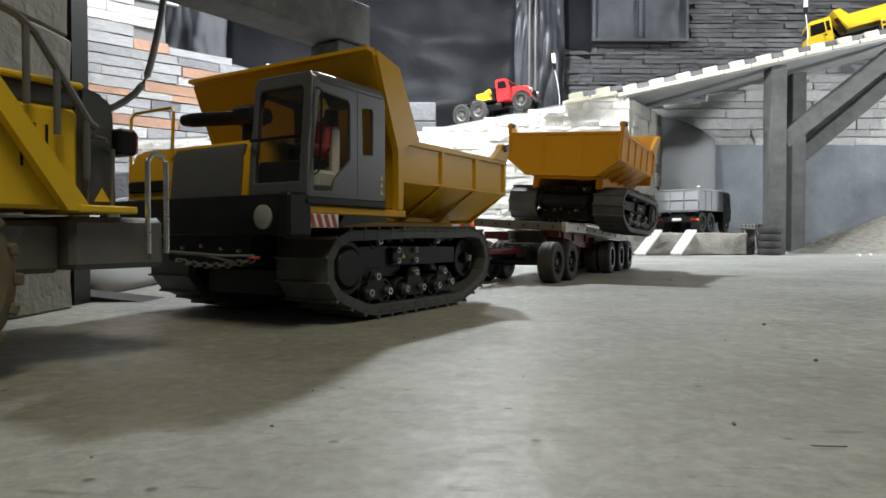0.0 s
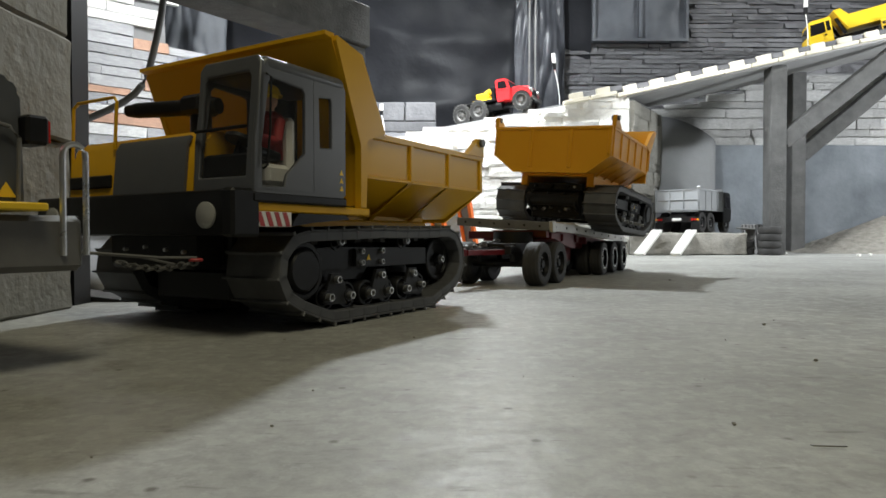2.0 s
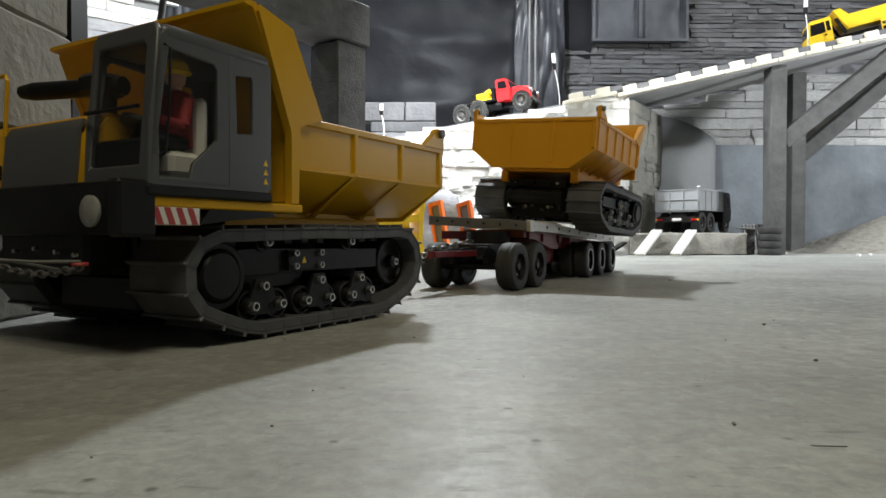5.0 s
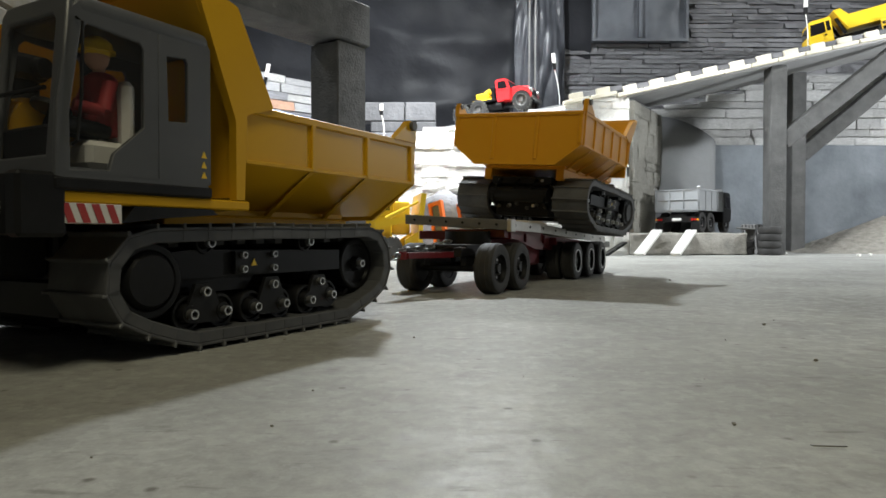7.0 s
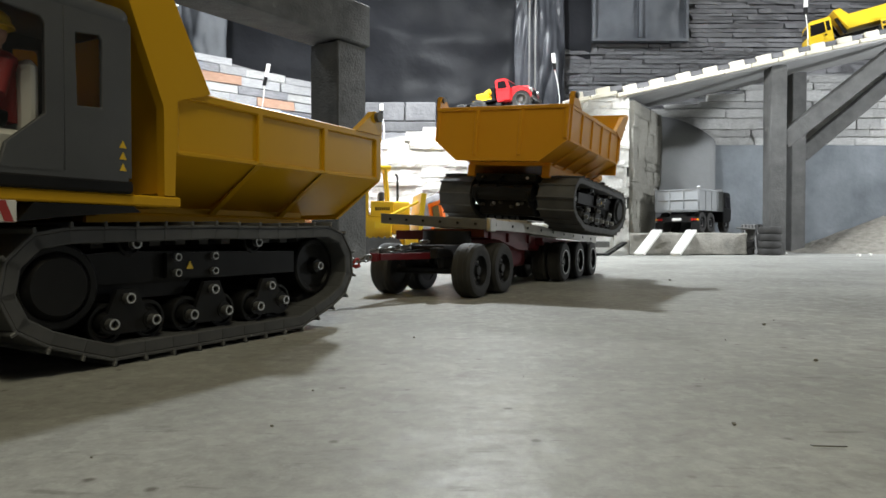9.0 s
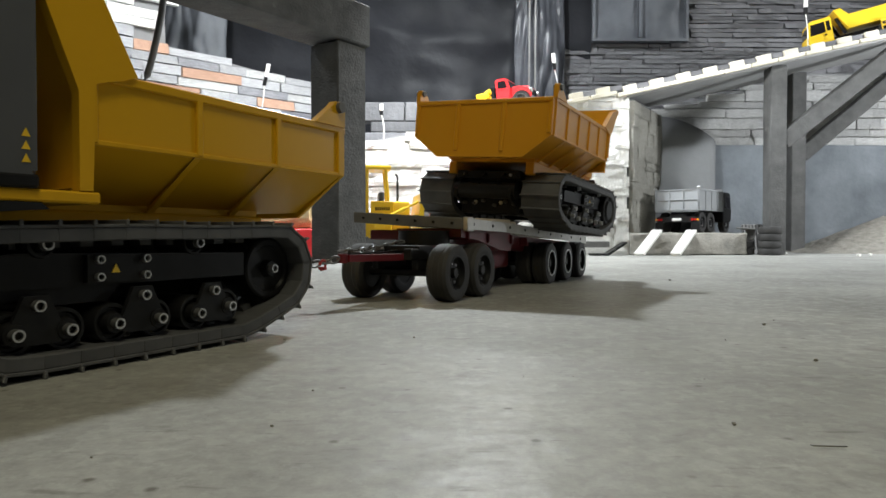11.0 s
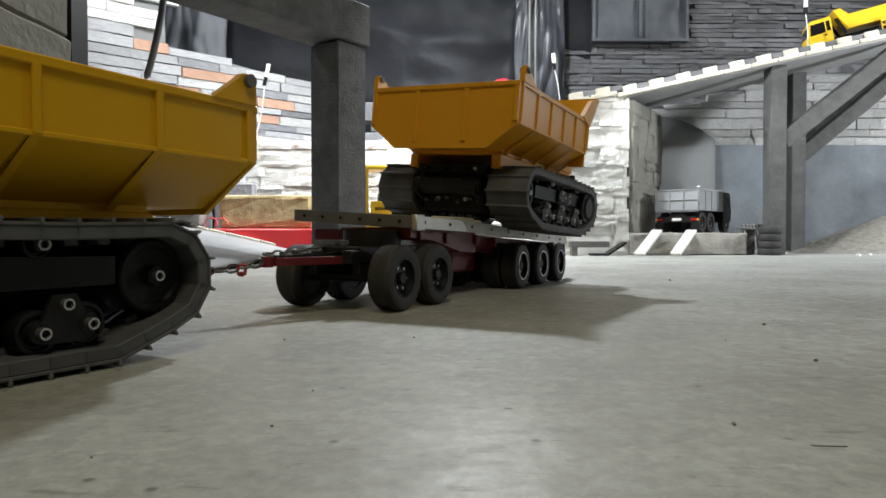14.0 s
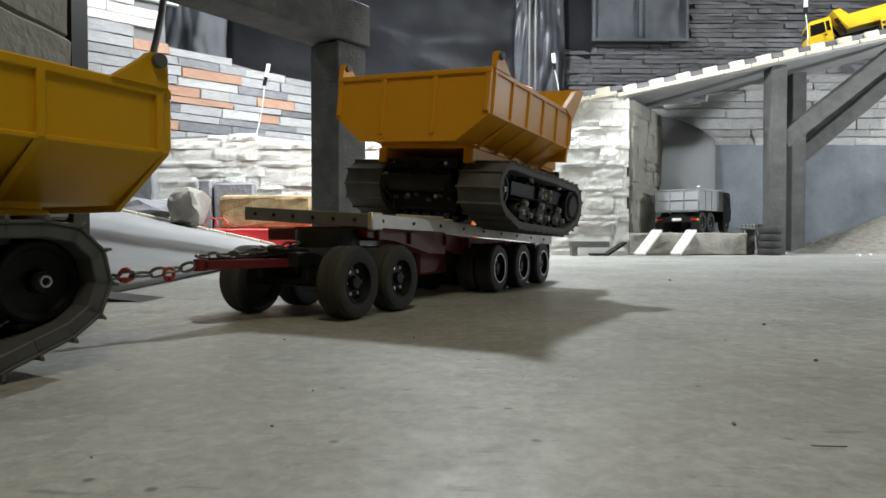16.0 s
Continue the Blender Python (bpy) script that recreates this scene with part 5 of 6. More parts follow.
def tipper_bed(root, paint, x0, x1, hw, z0, z1, rows=2, cols=3):
    """An open box with framed panels, its tail at x0."""
    bm = bmesh.new()
    t = 0.003
    box(bm, x0, x1, -hw, hw, z0, z0 + t)
    box(bm, x0, x1, -hw, -hw + t, z0 + t, z1)
    box(bm, x0, x1, hw - t, hw, z0 + t, z1)
    box(bm, x1 - t, x1, -hw + t, hw - t, z0 + t, z1 + 0.012)
    b = part("bed", bm, paint, root)
    bm = bmesh.new()
    prism(bm, [(-hw + 0.004, z0 - 0.006), (hw - 0.004, z0 - 0.006), (hw + 0.001, z0 + 0.010), (hw + 0.001, z1), (-hw - 0.001, z1), (-hw - 0.001, z0 + 0.010)], "x", x0 - 0.004, x0 - 0.0005)
    for i in range(cols + 1):
        y = -hw + 0.002 + (2 * hw - 0.008) * i / cols
        box(bm, x0 - 0.008, x0 - 0.0035, y, y + 0.004, z0, z1, 0.0006)
    for j in range(rows + 1):
        z = z0 + (z1 - z0 - 0.004) * j / rows
        box(bm, x0 - 0.008, x0 - 0.0035, -hw, hw, z, z + 0.004, 0.0006)
    tg = part("tailgate", bm, paint, b)
    for sd in (1, -1):
        bm = bmesh.new()
        tube(bm, (x0 - 0.002, sd * (hw - 0.006), z1 + 0.004), (x0 - 0.002, sd * (hw + 0.004), z1 + 0.004), 0.005, 10)
        part("hinge", bm, STEEL, tg)
        bm = bmesh.new()
        box(bm, x0, x1, sd * hw, sd * (hw + 0.004), z1 - 0.006, z1 + 0.001, 0.0008)
        for i in range(5):
            x = x0 + (x1 - x0 - 0.004) * i / 4
            box(bm, x, x + 0.004, sd * hw, sd * (hw + 0.003), z0, z1 - 0.005, 0.0006)
        part("side_rib", bm, paint, b)
    return b


# grey tipper on the stone platform, seen from behind
grey = thing("tipper_truck", "light grey tipper truck parked on the stone platform", "truck", m=pose(0.893, 2.485, 0.0835, 0, 0, 48))
tipper_bed(grey, TRUCK_GREY, 0.0, 0.25, 0.085, 0.085, 0.165)
bm = bmesh.new()
box(bm, 0.005, 0.36, -0.03, 0.03, 0.042, 0.072, 0.002)
box(bm, 0.0, 0.01, -0.08, 0.08, 0.040, 0.060, 0.001)
part("chassis", bm, BLACK, grey)
for y in (-0.07, 0.07):
    bm = bmesh.new()
    box(bm, 0.0, 0.004, y - 0.016, y + 0.016, 0.008, 0.04, 0.001)
    part("mudflap", bm, BLACK, grey)
    for k, mm in ((-0.010, RED_LAMP), (0.0, RED_LAMP), (0.010, AMBER_LAMP)):
        bm = bmesh.new()
        tube(bm, (-0.0005, y + k * (1 if y > 0 else -1), 0.050), (-0.003, y + k * (1 if y > 0 else -1), 0.050), 0.0042, 12)
        part("tail_lamp", bm, mm, grey)
bm = bmesh.new()
box(bm, -0.0015, 0.0, -0.018, 0.018, 0.046, 0.056, 0.0004)
part("number_plate", bm, WHITE, grey)
model_wheels(grey, (0.055, 0.145, 0.315), 0.067, 0.040, 0.024)
cab_block(grey, BLACK, 0.27, 0.365, 0.08, 0.045, 0.165)

# red bonneted flatbed truck on the upper road
red = thing("bonneted_truck", "red bonneted truck with a black flatbed and grey off-road tyres", "truck",
            m=pose(0.238, 2.575, wall_top(0.238) + 0.007, 0, -6.4, 0) @ pose(0, 0, 0, 0, 0, -22) @ Matrix.Diagonal((0.87, 1, 1, 1)))
bm = bmesh.new()
box(bm, -0.19, 0.16, -0.028, 0.028, 0.042, 0.060, 0.002)
part("chassis", bm, BLACK, red)
bm = bmesh.new()
box(bm, -0.20, -0.005, -0.075, 0.075, 0.062, 0.070, 0.002)
part("flatbed", bm, BLACK, red)
bm = bmesh.new()
prism(bm, [(0.0, 0.055), (0.062, 0.055), (0.064, 0.105), (0.054, 0.138), (0.050, 0.142), (0.004, 0.142), (0.0, 0.138)], "y", -0.066, 0.066)
bmesh.ops.bevel(bm, geom=bm.edges[:], offset=0.004, segments=2, affect="EDGES")
c = part("cab", bm, RED, red)
for sd in (1, -1):
    bm = bmesh.new()
    prism(bm, [(0.012, 0.106), (0.054, 0.104), (0.047, 0.132), (0.012, 0.132)], "y", sd * 0.0655, sd * 0.0668)
    part("side_window", bm, DARK_PANE, c)
bm = bmesh.new()
prism(bm, [(0.0645, 0.106), (0.0655, 0.106), (0.057, 0.134), (0.056, 0.134)], "y", -0.056, 0.056)
part("windscreen", bm, DARK_PANE, c)
bm = bmesh.new()
prism(bm, [(0.064, 0.060), (0.150, 0.060), (0.154, 0.085), (0.146, 0.101), (0.10, 0.108), (0.064, 0.109)], "y", -0.045, 0.045)
bmesh.ops.bevel(bm, geom=bm.edges[:], offset=0.006, segments=3, affect="EDGES")
part("bonnet", bm, RED, red)
for sd in (1, -1):
    bm = bmesh.new()
    pts = [(0.115 + 0.047 * math.cos(radians(a)), 0.043 + 0.043 * math.sin(radians(a))) for a in range(10, 171, 20)]
    inn = [(0.115 + 0.043 * math.cos(radians(a)), 0.043 + 0.039 * math.sin(radians(a))) for a in range(170, 9, -20)]
    prism(bm, pts + inn, "y", sd * 0.045, sd * 0.082)
    part("mudguard", bm, RED, red)
    bm = bmesh.new()
    tube(bm, (0.150, sd * 0.055, 0.082), (0.160, sd * 0.055, 0.082), 0.010, 14)
    part("headlight", bm, LENS, red)
for i in range(6):
    bm = bmesh.new()
    y = -0.030 + i * 0.012
    box(bm, 0.1495, 0.1555, y - 0.0035, y + 0.0035, 0.064, 0.090, 0.001)
    part("grille_slot", bm, BLACK, red)
for sd in (1, -1):
    bm = bmesh.new()
    box(bm, 0.004, 0.060, sd * 0.0655, sd * 0.0675, 0.100, 0.1025, 0.0006)
    part("waist_line", bm, RED, c)
    bm = bmesh.new()
    tube(bm, (-0.045, sd * 0.05, 0.043), (0.02, sd * 0.05, 0.043), 0.016, 14)
    part("fuel_tank", bm, BLACK, red)
bm = bmesh.new()
box(bm, -0.022, -0.010, -0.062, 0.062, 0.070, 0.118, 0.002)
part("cab_guard", bm, BLACK, red)
bm = bmesh.new()
box(bm, 0.158, 0.166, -0.075, 0.075, 0.045, 0.058, 0.002)
part("bumper", bm, GREY_METAL, red)
model_wheels(red, (-0.165, -0.085, 0.115), 0.066, 0.040, 0.03, GREY_METAL, True, 0.062)
rig = thing("engine_unit", "yellow engine unit standing on the flatbed", "engine", m=red.matrix_basis @ pose(-0.075, 0, 0.0705))
bm = bmesh.new()
box(bm, -0.045, 0.045, -0.035, 0.035, 0, 0.012, 0.002)
box(bm, -0.035, 0.02, -0.025, 0.025, 0.010, 0.040, 0.006)
tube(bm, (0.0, 0, 0.035), (0.03, 0, 0.045), 0.012, 14)
part("housing", bm, BRIGHT_YELLOW, rig)
for x in (-0.025, 0.0, 0.022):
    bm = bmesh.new()
    tube(bm, (x, -0.026, 0.025), (x, 0.026, 0.025), 0.006, 12)
    part("cylinder_cover", bm, BRIGHT_YELLOW, rig)
bm = bmesh.new()
box(bm, -0.015, 0.005, -0.01, 0.01, 0.04, 0.05, 0.002)
part("cap", bm, BLACK, rig)

# yellow tipper on the bridge
ytr = thing("tipper_truck", "bright yellow tipper truck standing on the bridge", "truck",
            m=pose(1.605, 2.62, bridge_z(1.605) + 0.002, 0, -math.degrees(SLOPE), 0) @ pose(0, 0, 0, 0, 0, 160))
ytr.scale = (0.82, 0.82, 0.82)
bm = bmesh.new()
box(bm, -0.36, 0.13, -0.03, 0.03, 0.042, 0.07, 0.002)
part("chassis", bm, BLACK, ytr)
cab_block(ytr, BRIGHT_YELLOW, 0.045, 0.15, 0.085, 0.035, 0.165)
bm = bmesh.new()
prism(bm, [(-0.36, 0.085), (-0.02, 0.085), (0.0, 0.125), (0.03, 0.185), (0.0, 0.188), (-0.03, 0.150), (-0.36, 0.150)], "y", 0.082, 0.087)
prism(bm, [(-0.36, 0.085), (-0.02, 0.085), (0.0, 0.125), (0.03, 0.185), (0.0, 0.188), (-0.03, 0.150), (-0.36, 0.150)], "y", -0.087, -0.082)
box(bm, -0.36, -0.02, -0.082, 0.082, 0.085, 0.089)
prism(bm, [(-0.024, 0.085), (-0.02, 0.085), (0.0, 0.125), (0.03, 0.186), (0.026, 0.188), (-0.004, 0.127)], "y", -0.082, 0.082)
part("bed", bm, BRIGHT_YELLOW, ytr)
for y in (-0.06, 0.06):
    bm = bmesh.new()
    tube(bm, (-0.01, y, 0.07), (0.02, y, 0.15), 0.008, 12)
    part("hoist", bm, BLACK, ytr)
model_wheels(ytr, (-0.27, -0.18, 0.095), 0.07, 0.040, 0.024)
fence = thing("crate", "yellow slatted crate beside the tipper", "crate", m=pose(1.735, 2.50, bridge_z(1.735) + 0.002, 0, -math.degrees(SLOPE), 0))
for z in (0.02, 0.04, 0.06):
    bm = bmesh.new()
    box(bm, -0.05, 0.05, -0.006, -0.002, z, z + 0.008, 0.0008)
    part("slat", bm, BRIGHT_YELLOW, fence)
for i in range(6):
    x = -0.05 + i * 0.0192
    bm = bmesh.new()
    box(bm, x, x + 0.004, -0.0018, 0.002, 0.0, 0.07, 0.0008)
    part("upright", bm, BRIGHT_YELLOW, fence)

# yellow bulldozer behind the lane, its blade to the east
dozer = thing("bulldozer", "bright yellow bulldozer with an open cab, parked behind the lane", "bulldozer", m=pose(-0.245, 2.00, 0, 0, 0, 9))
bm = bmesh.new()
box(bm, -0.10, 0.085, -0.05, 0.05, 0.06, 0.135, 0.005)
part("body", bm, BRIGHT_YELLOW, dozer)
bm = bmesh.new()
box(bm, 0.0855, 0.140, -0.042, 0.042, 0.075, 0.176, 0.007, seg=2)
hood = part("hood", bm, BRIGHT_YELLOW, dozer)
bm = bmesh.new()
box(bm, 0.020, 0.090, -0.0535, -0.0502, 0.128, 0.176, 0.002)
part("side_cover", bm, BRIGHT_YELLOW, dozer)
for k in range(7):
    bm = bmesh.new()
    box(bm, 0.034 + k * 0.0065, 0.038 + k * 0.0065, -0.0545, -0.0534, 0.148, 0.158)
    part("name_bar", bm, BLACK, dozer)
for x0, x1 in ((-0.060, -0.060), (0.010, 0.010), (0.078, 0.066)):
    for y in (-0.045, 0.045):
        bm = bmesh.new()
        tube(bm, (x0, y, 0.13), (x1, y, 0.272), 0.0045, 8)
        part("cab_post", bm, BRIGHT_YELLOW, dozer)
bm = bmesh.new()
box(bm, -0.075, 0.082, -0.055, 0.055, 0.270, 0.283, 0.004, seg=2)
part("roof", bm, BRIGHT_YELLOW, dozer)
bm = bmesh.new()
box(bm, -0.030, 0.010, -0.028, 0.028, 0.135, 0.150, 0.004)
box(bm, -0.038, -0.028, -0.028, 0.028, 0.140, 0.205, 0.004)
part("seat", bm, CAB_GREY, dozer)
bm = bmesh.new()
box(bm, 0.045, 0.062, -0.040, 0.040, 0.135, 0.205, 0.004)
part("dashboard", bm, CAB_GREY, dozer)
bm = bmesh.new()
pipe(bm, [(0.104, -0.015, 0.175), (0.104, -0.015, 0.252), (0.101, -0.015, 0.258), (0.096, -0.015, 0.260)], 0.0038, 10)
part("exhaust", bm, BLACK, dozer)
for sd in (1, -1):
    bm = bmesh.new()
    prism(bm, [(-0.12, 0.03), (-0.095, 0.0), (0.095, 0.0), (0.12, 0.03), (0.10, 0.065), (-0.10, 0.065)], "y", sd * 0.055, sd * 0.095)
    trk = part("track", bm, SHOE, dozer)
    for k in range(12):
        bm = bmesh.new()
        box(bm, -0.097 + k * 0.0172, -0.092 + k * 0.0172, sd * 0.054, sd * 0.096, 0.0652, 0.069, 0.0006)
        part("grouser", bm, SHOE, trk)
    bm = bmesh.new()
    prism(bm, [(0.030, 0.094), (0.160, 0.116), (0.160, 0.136), (0.030, 0.112)], "y", sd * 0.097, sd * 0.110)
    part("push_arm", bm, BRIGHT_YELLOW, dozer)
    bm = bmesh.new()
    tube(bm, (0.062, sd * 0.104, 0.122), (0.120, sd * 0.104, 0.152), 0.0065, 12)
    tube(bm, (0.120, sd * 0.104, 0.152), (0.158, sd * 0.104, 0.172), 0.0035, 10)
    part("cylinder", bm, BRIGHT_YELLOW, dozer)
    bm = bmesh.new()
    prism(bm, [(0.120, 0.020), (0.160, 0.020), (0.160, 0.085), (0.120, 0.060)], "y", sd * 0.070, sd * 0.092)
    part("blade_bracket", bm, BRIGHT_YELLOW, dozer)
bm = bmesh.new()
prism(bm, [(0.160, 0.002), (0.180, 0.002), (0.170, 0.06), (0.172, 0.12), (0.182, 0.196), (0.166, 0.198), (0.158, 0.12)], "y", -0.112, 0.112)
part("blade", bm, BRIGHT_YELLOW, dozer)
rock("boulder", (-0.015, 2.33, 0.0), (0.112, 0.045, 0.135), 3.6, GREY_STONE, "broad grey boulder in front of the retaining wall")

# orange loading ramps leaning to one side
for x in (0.004, 0.090):
    rp = thing("loading_ramp", "orange upright loading ramp with grey infill", "ramp", "loading ramps", m=pose(x, 1.93, 0.0, -6, -15, -35))
    bm = bmesh.new()
    frame_plate(bm, [(-0.024, 0.0), (0.024, 0.0), (0.024, 0.18), (-0.024, 0.18)], [(-0.014, 0.012), (0.014, 0.012), (0.014, 0.168), (-0.014, 0.168)], "y", -0.007, 0.007)
    part("ramp_frame", bm, ORANGE, rp)
    bm = bmesh.new()
    box(bm, -0.0138, 0.0138, -0.002, 0.002, 0.0122, 0.1678)
    part("infill", bm, GREY_METAL, rp)

# spare tyres and a steel bucket beside the platform
random.seed(9)
def loose_tyre(x, y, z, r, w):
    bm = bmesh.new()
    h = w / 2
    revolve(bm, [(r * 0.56, -h * 0.9), (r * 0.8, -h), (r * 0.94, -h * 0.9), (r, -h * 0.6), (r * 0.98, 0), (r, h * 0.6), (r * 0.94, h * 0.9), (r * 0.8, h), (r * 0.56, h * 0.9), (r * 0.53, 0)], 32)
    ob = finish(bm, "spare_tyre", RUBBER, smooth=40)
    ob.matrix_basis = pose(x, y, z + h, 90, 0, random.uniform(0, 60))
    return tagged(ob, "black spare tyre lying in a stack", "tyre", "spare tyres")


for i in range(4):
    loose_tyre(1.207 + random.uniform(-0.002, 0.002), 2.40, 0.0265 * i, 0.041, 0.026)
for i in range(2):
    loose_tyre(1.140, 2.46, 0.0265 * i, 0.036, 0.026)
bucket = thing("steel_bucket", "grey ribbed steel digger bucket on a stack of tyres", "bucket", m=pose(1.140, 2.45, 0.0535, 0, 0, 20) @ Matrix.Diagonal((0.58, 0.58, 0.58, 1)))
bm = bmesh.new()
prism(bm, [(-0.035, 0.0), (0.02, 0.0), (0.045, 0.035), (0.05, 0.075), (-0.04, 0.085), (-0.042, 0.08), (0.042, 0.070), (0.037, 0.036), (0.016, 0.005), (-0.033, 0.005)], "y", -0.04, 0.04)
part("shell", bm, GREY_METAL, bucket)
for i in range(5):
    bm = bmesh.new()
    y = -0.036 + i * 0.018
    prism(bm, [(-0.04, 0.0805), (0.05, 0.0705), (0.052, 0.075), (-0.04, 0.088)], "y", y - 0.002, y + 0.002)
    part("rib", bm, GREY_METAL, bucket)


grate = thing("steel_grate", "dark ribbed steel grate leaning behind the tyres", "grate", m=pose(1.190, 2.475, 0, -12, 0, 8))
bm = bmesh.new()
box(bm, -0.045, 0.045, -0.002, 0.002, 0.0, 0.118, 0.001)
plate = part("plate", bm, GREY_METAL, grate)
for i in range(7):
    bm = bmesh.new()
    box(bm, -0.042 + i * 0.0135, -0.039 + i * 0.0135, -0.005, -0.0018, 0.02, 0.116)
    part("bar", bm, BLACK, grate)

# folded steel ramp lying at the wall's foot
sramp = thing("steel_ramp", "folded dark steel ramp lying at the foot of the wall", "ramp", m=pose(0.545, 2.36, 0.0))
bm = bmesh.new()
box(bm, -0.085, 0.055, -0.02, 0.02, 0.030, 0.052, 0.002)
box(bm, -0.08, -0.06, -0.018, 0.018, 0.0, 0.031, 0.001)
part("channel", bm, GREY_METAL, sramp)
bm = bmesh.new()
prism(bm, [(-0.010, 0.0), (0.050, 0.0), (0.118, 0.046), (0.112, 0.050), (0.046, 0.008), (-0.010, 0.008)], "y", -0.03, 0.03)
part("flap", bm, BLACK, sramp)

# delineator posts
def marker(x, y, z, h, lean, label):
    root = thing("marker_post", label, "marker post", "marker posts", m=pose(x, y, z, 0, lean, 0))
    bm = bmesh.new()
    pipe(bm, [(0.008, 0, 0), (0.010, 0, h * 0.2), (0.009, 0, h * 0.4), (0.005, 0, h * 0.56), (0, 0, h * 0.72)], 0.0022, 8)
    part("stem", bm, WHITE, root)
    bm = bmesh.new()
    box(bm, -0.0068, 0.0068, -0.004, 0.004, h * 0.70, h * 0.82, 0.001)
    part("band", bm, BLACK, root)
    bm = bmesh.new()
    box(bm, -0.0068, 0.0068, -0.004, 0.004, h * 0.8202, h, 0.001)
    part("head", bm, WHITE, root)


marker(0.443, 2.52, wall_top(0.443), 0.21, -5, "white marker post with a black band on the upper road")
marker(-0.725, 2.50, wall_top(-0.725), 0.28, 12, "bent white marker post with a black band on the wall")
marker(-0.235, 2.49, wall_top(-0.235), 0.14, 0, "white marker post with a black band on the upper road")
marker(1.385, 2.50, bridge_z(1.385), 0.22, 0, "thin white marker post on the bridge")

# grey cable hanging down beside the pillar
bm = bmesh.new()
pipe(bm, [(-0.62, 1.45, 0.86), (-0.615, 1.45, 0.68), (-0.616, 1.45, 0.62), (-0.624, 1.45, 0.56), (-0.637, 1.45, 0.50), (-0.648, 1.45, 0.455), (-0.656, 1.45, 0.428), (-0.668, 1.45, 0.405), (-0.685, 1.45, 0.386), (-0.71, 1.45, 0.368), (-0.745, 1.45, 0.350), (-0.80, 1.45, 0.327), (-0.9, 1.45, 0.29)], 0.0075, 10)
tagged(finish(bm, "hanging_cable", GREY_METAL, smooth=60), "thick grey cable hanging in a bend", "cable")


# grit on the floor
for i, (x, y, r) in enumerate([(0.253, 0.511, 0.0013), (0.108, 0.24, 0.0009), (0.209, 0.363, 0.0011), (-0.059, 0.293, 0.0005), (0.04, 0.323, 0.0004), (0.065, 0.323, 0.0004), (0.128, 0.317, 0.0004), (-0.02, 0.447, 0.0008), (-0.107, 0.437, 0.0008), (0.19, 0.436, 0.0006), (-0.063, 0.238, 0.0006), (0.359, 1.028, 0.0018), (0.275, 0.539, 0.0007), (-0.111, 0.204, 0.0004), (1.43, 2.234, 0.0078), (1.555, 2.768, 0.0084), (1.556, 2.366, 0.0062), (1.368, 2.588, 0.0045)]):
    pale = y > 2
    rock("grit_lump", (x, y, 0), (r * 1.3, r, r * 0.8), i * 1.7 + 0.3, WHITE_STONE if pale else ROCK, "small white stone chip on the concrete floor" if pale else "small dark lump of grit on the concrete floor", 2)
bm = bmesh.new()
box(bm, 0, 0.0115, -0.0006, 0.0006, 0, 0.0004, 0.0001)
ob = tagged(finish(bm, "splinter", GREY_PLASTER), "thin grey wood splinter lying on the floor", "splinter")
ob.matrix_basis = pose(0.123, 0.216, 0, 0, 0, -4)

# black wedge drawn for the ramp toe's thick edge and the shadow under it
bm = bmesh.new()
prism(bm, [(-0.42, 0.0), (-0.318, 0.0), (-0.42, 0.011)], "y", 0.690, 0.745)
tagged(finish(bm, "toe_shadow_wedge", BLACK), "black wedge drawn for the ramp toe's thick edge and its shadow", "wedge")

# grey stone slabs stacked against the retaining wall
for x0, x1, z in ((-1.245, -1.065, 0.308), (-0.896, -0.850, 0.277), (-0.843, -0.695, 0.266)):
    bm = bmesh.new()
    box(bm, x0, x1, 2.39, 2.435, 0.0, z, 0.006)
    bmesh.ops.subdivide_edges(bm, edges=[e for e in bm.edges if e.calc_length() > 0.03], cuts=5)
    jitter(bm, 0.004, 25)
    tagged(finish(bm, "stone_slab", GREY_STONE, smooth=40), "upright grey stone slab against the retaining wall", "stone slab", "stone slabs")
bm = bmesh.new()
pipe(bm, [Vector((-0.765 + 0.03 * math.cos(a) + 0.004 * a, 2.12 + 0.004 * a, 0.105 + 0.026 * math.sin(a))) for a in [i * 0.45 for i in range(22)]], 0.002, 6)
tagged(finish(bm, "red_hose", RED, smooth=60), "thin red hose coiled beside the straw bale", "hose")

# ---- ledge stones of the walls, one by one ----
STONE_MESH = {}


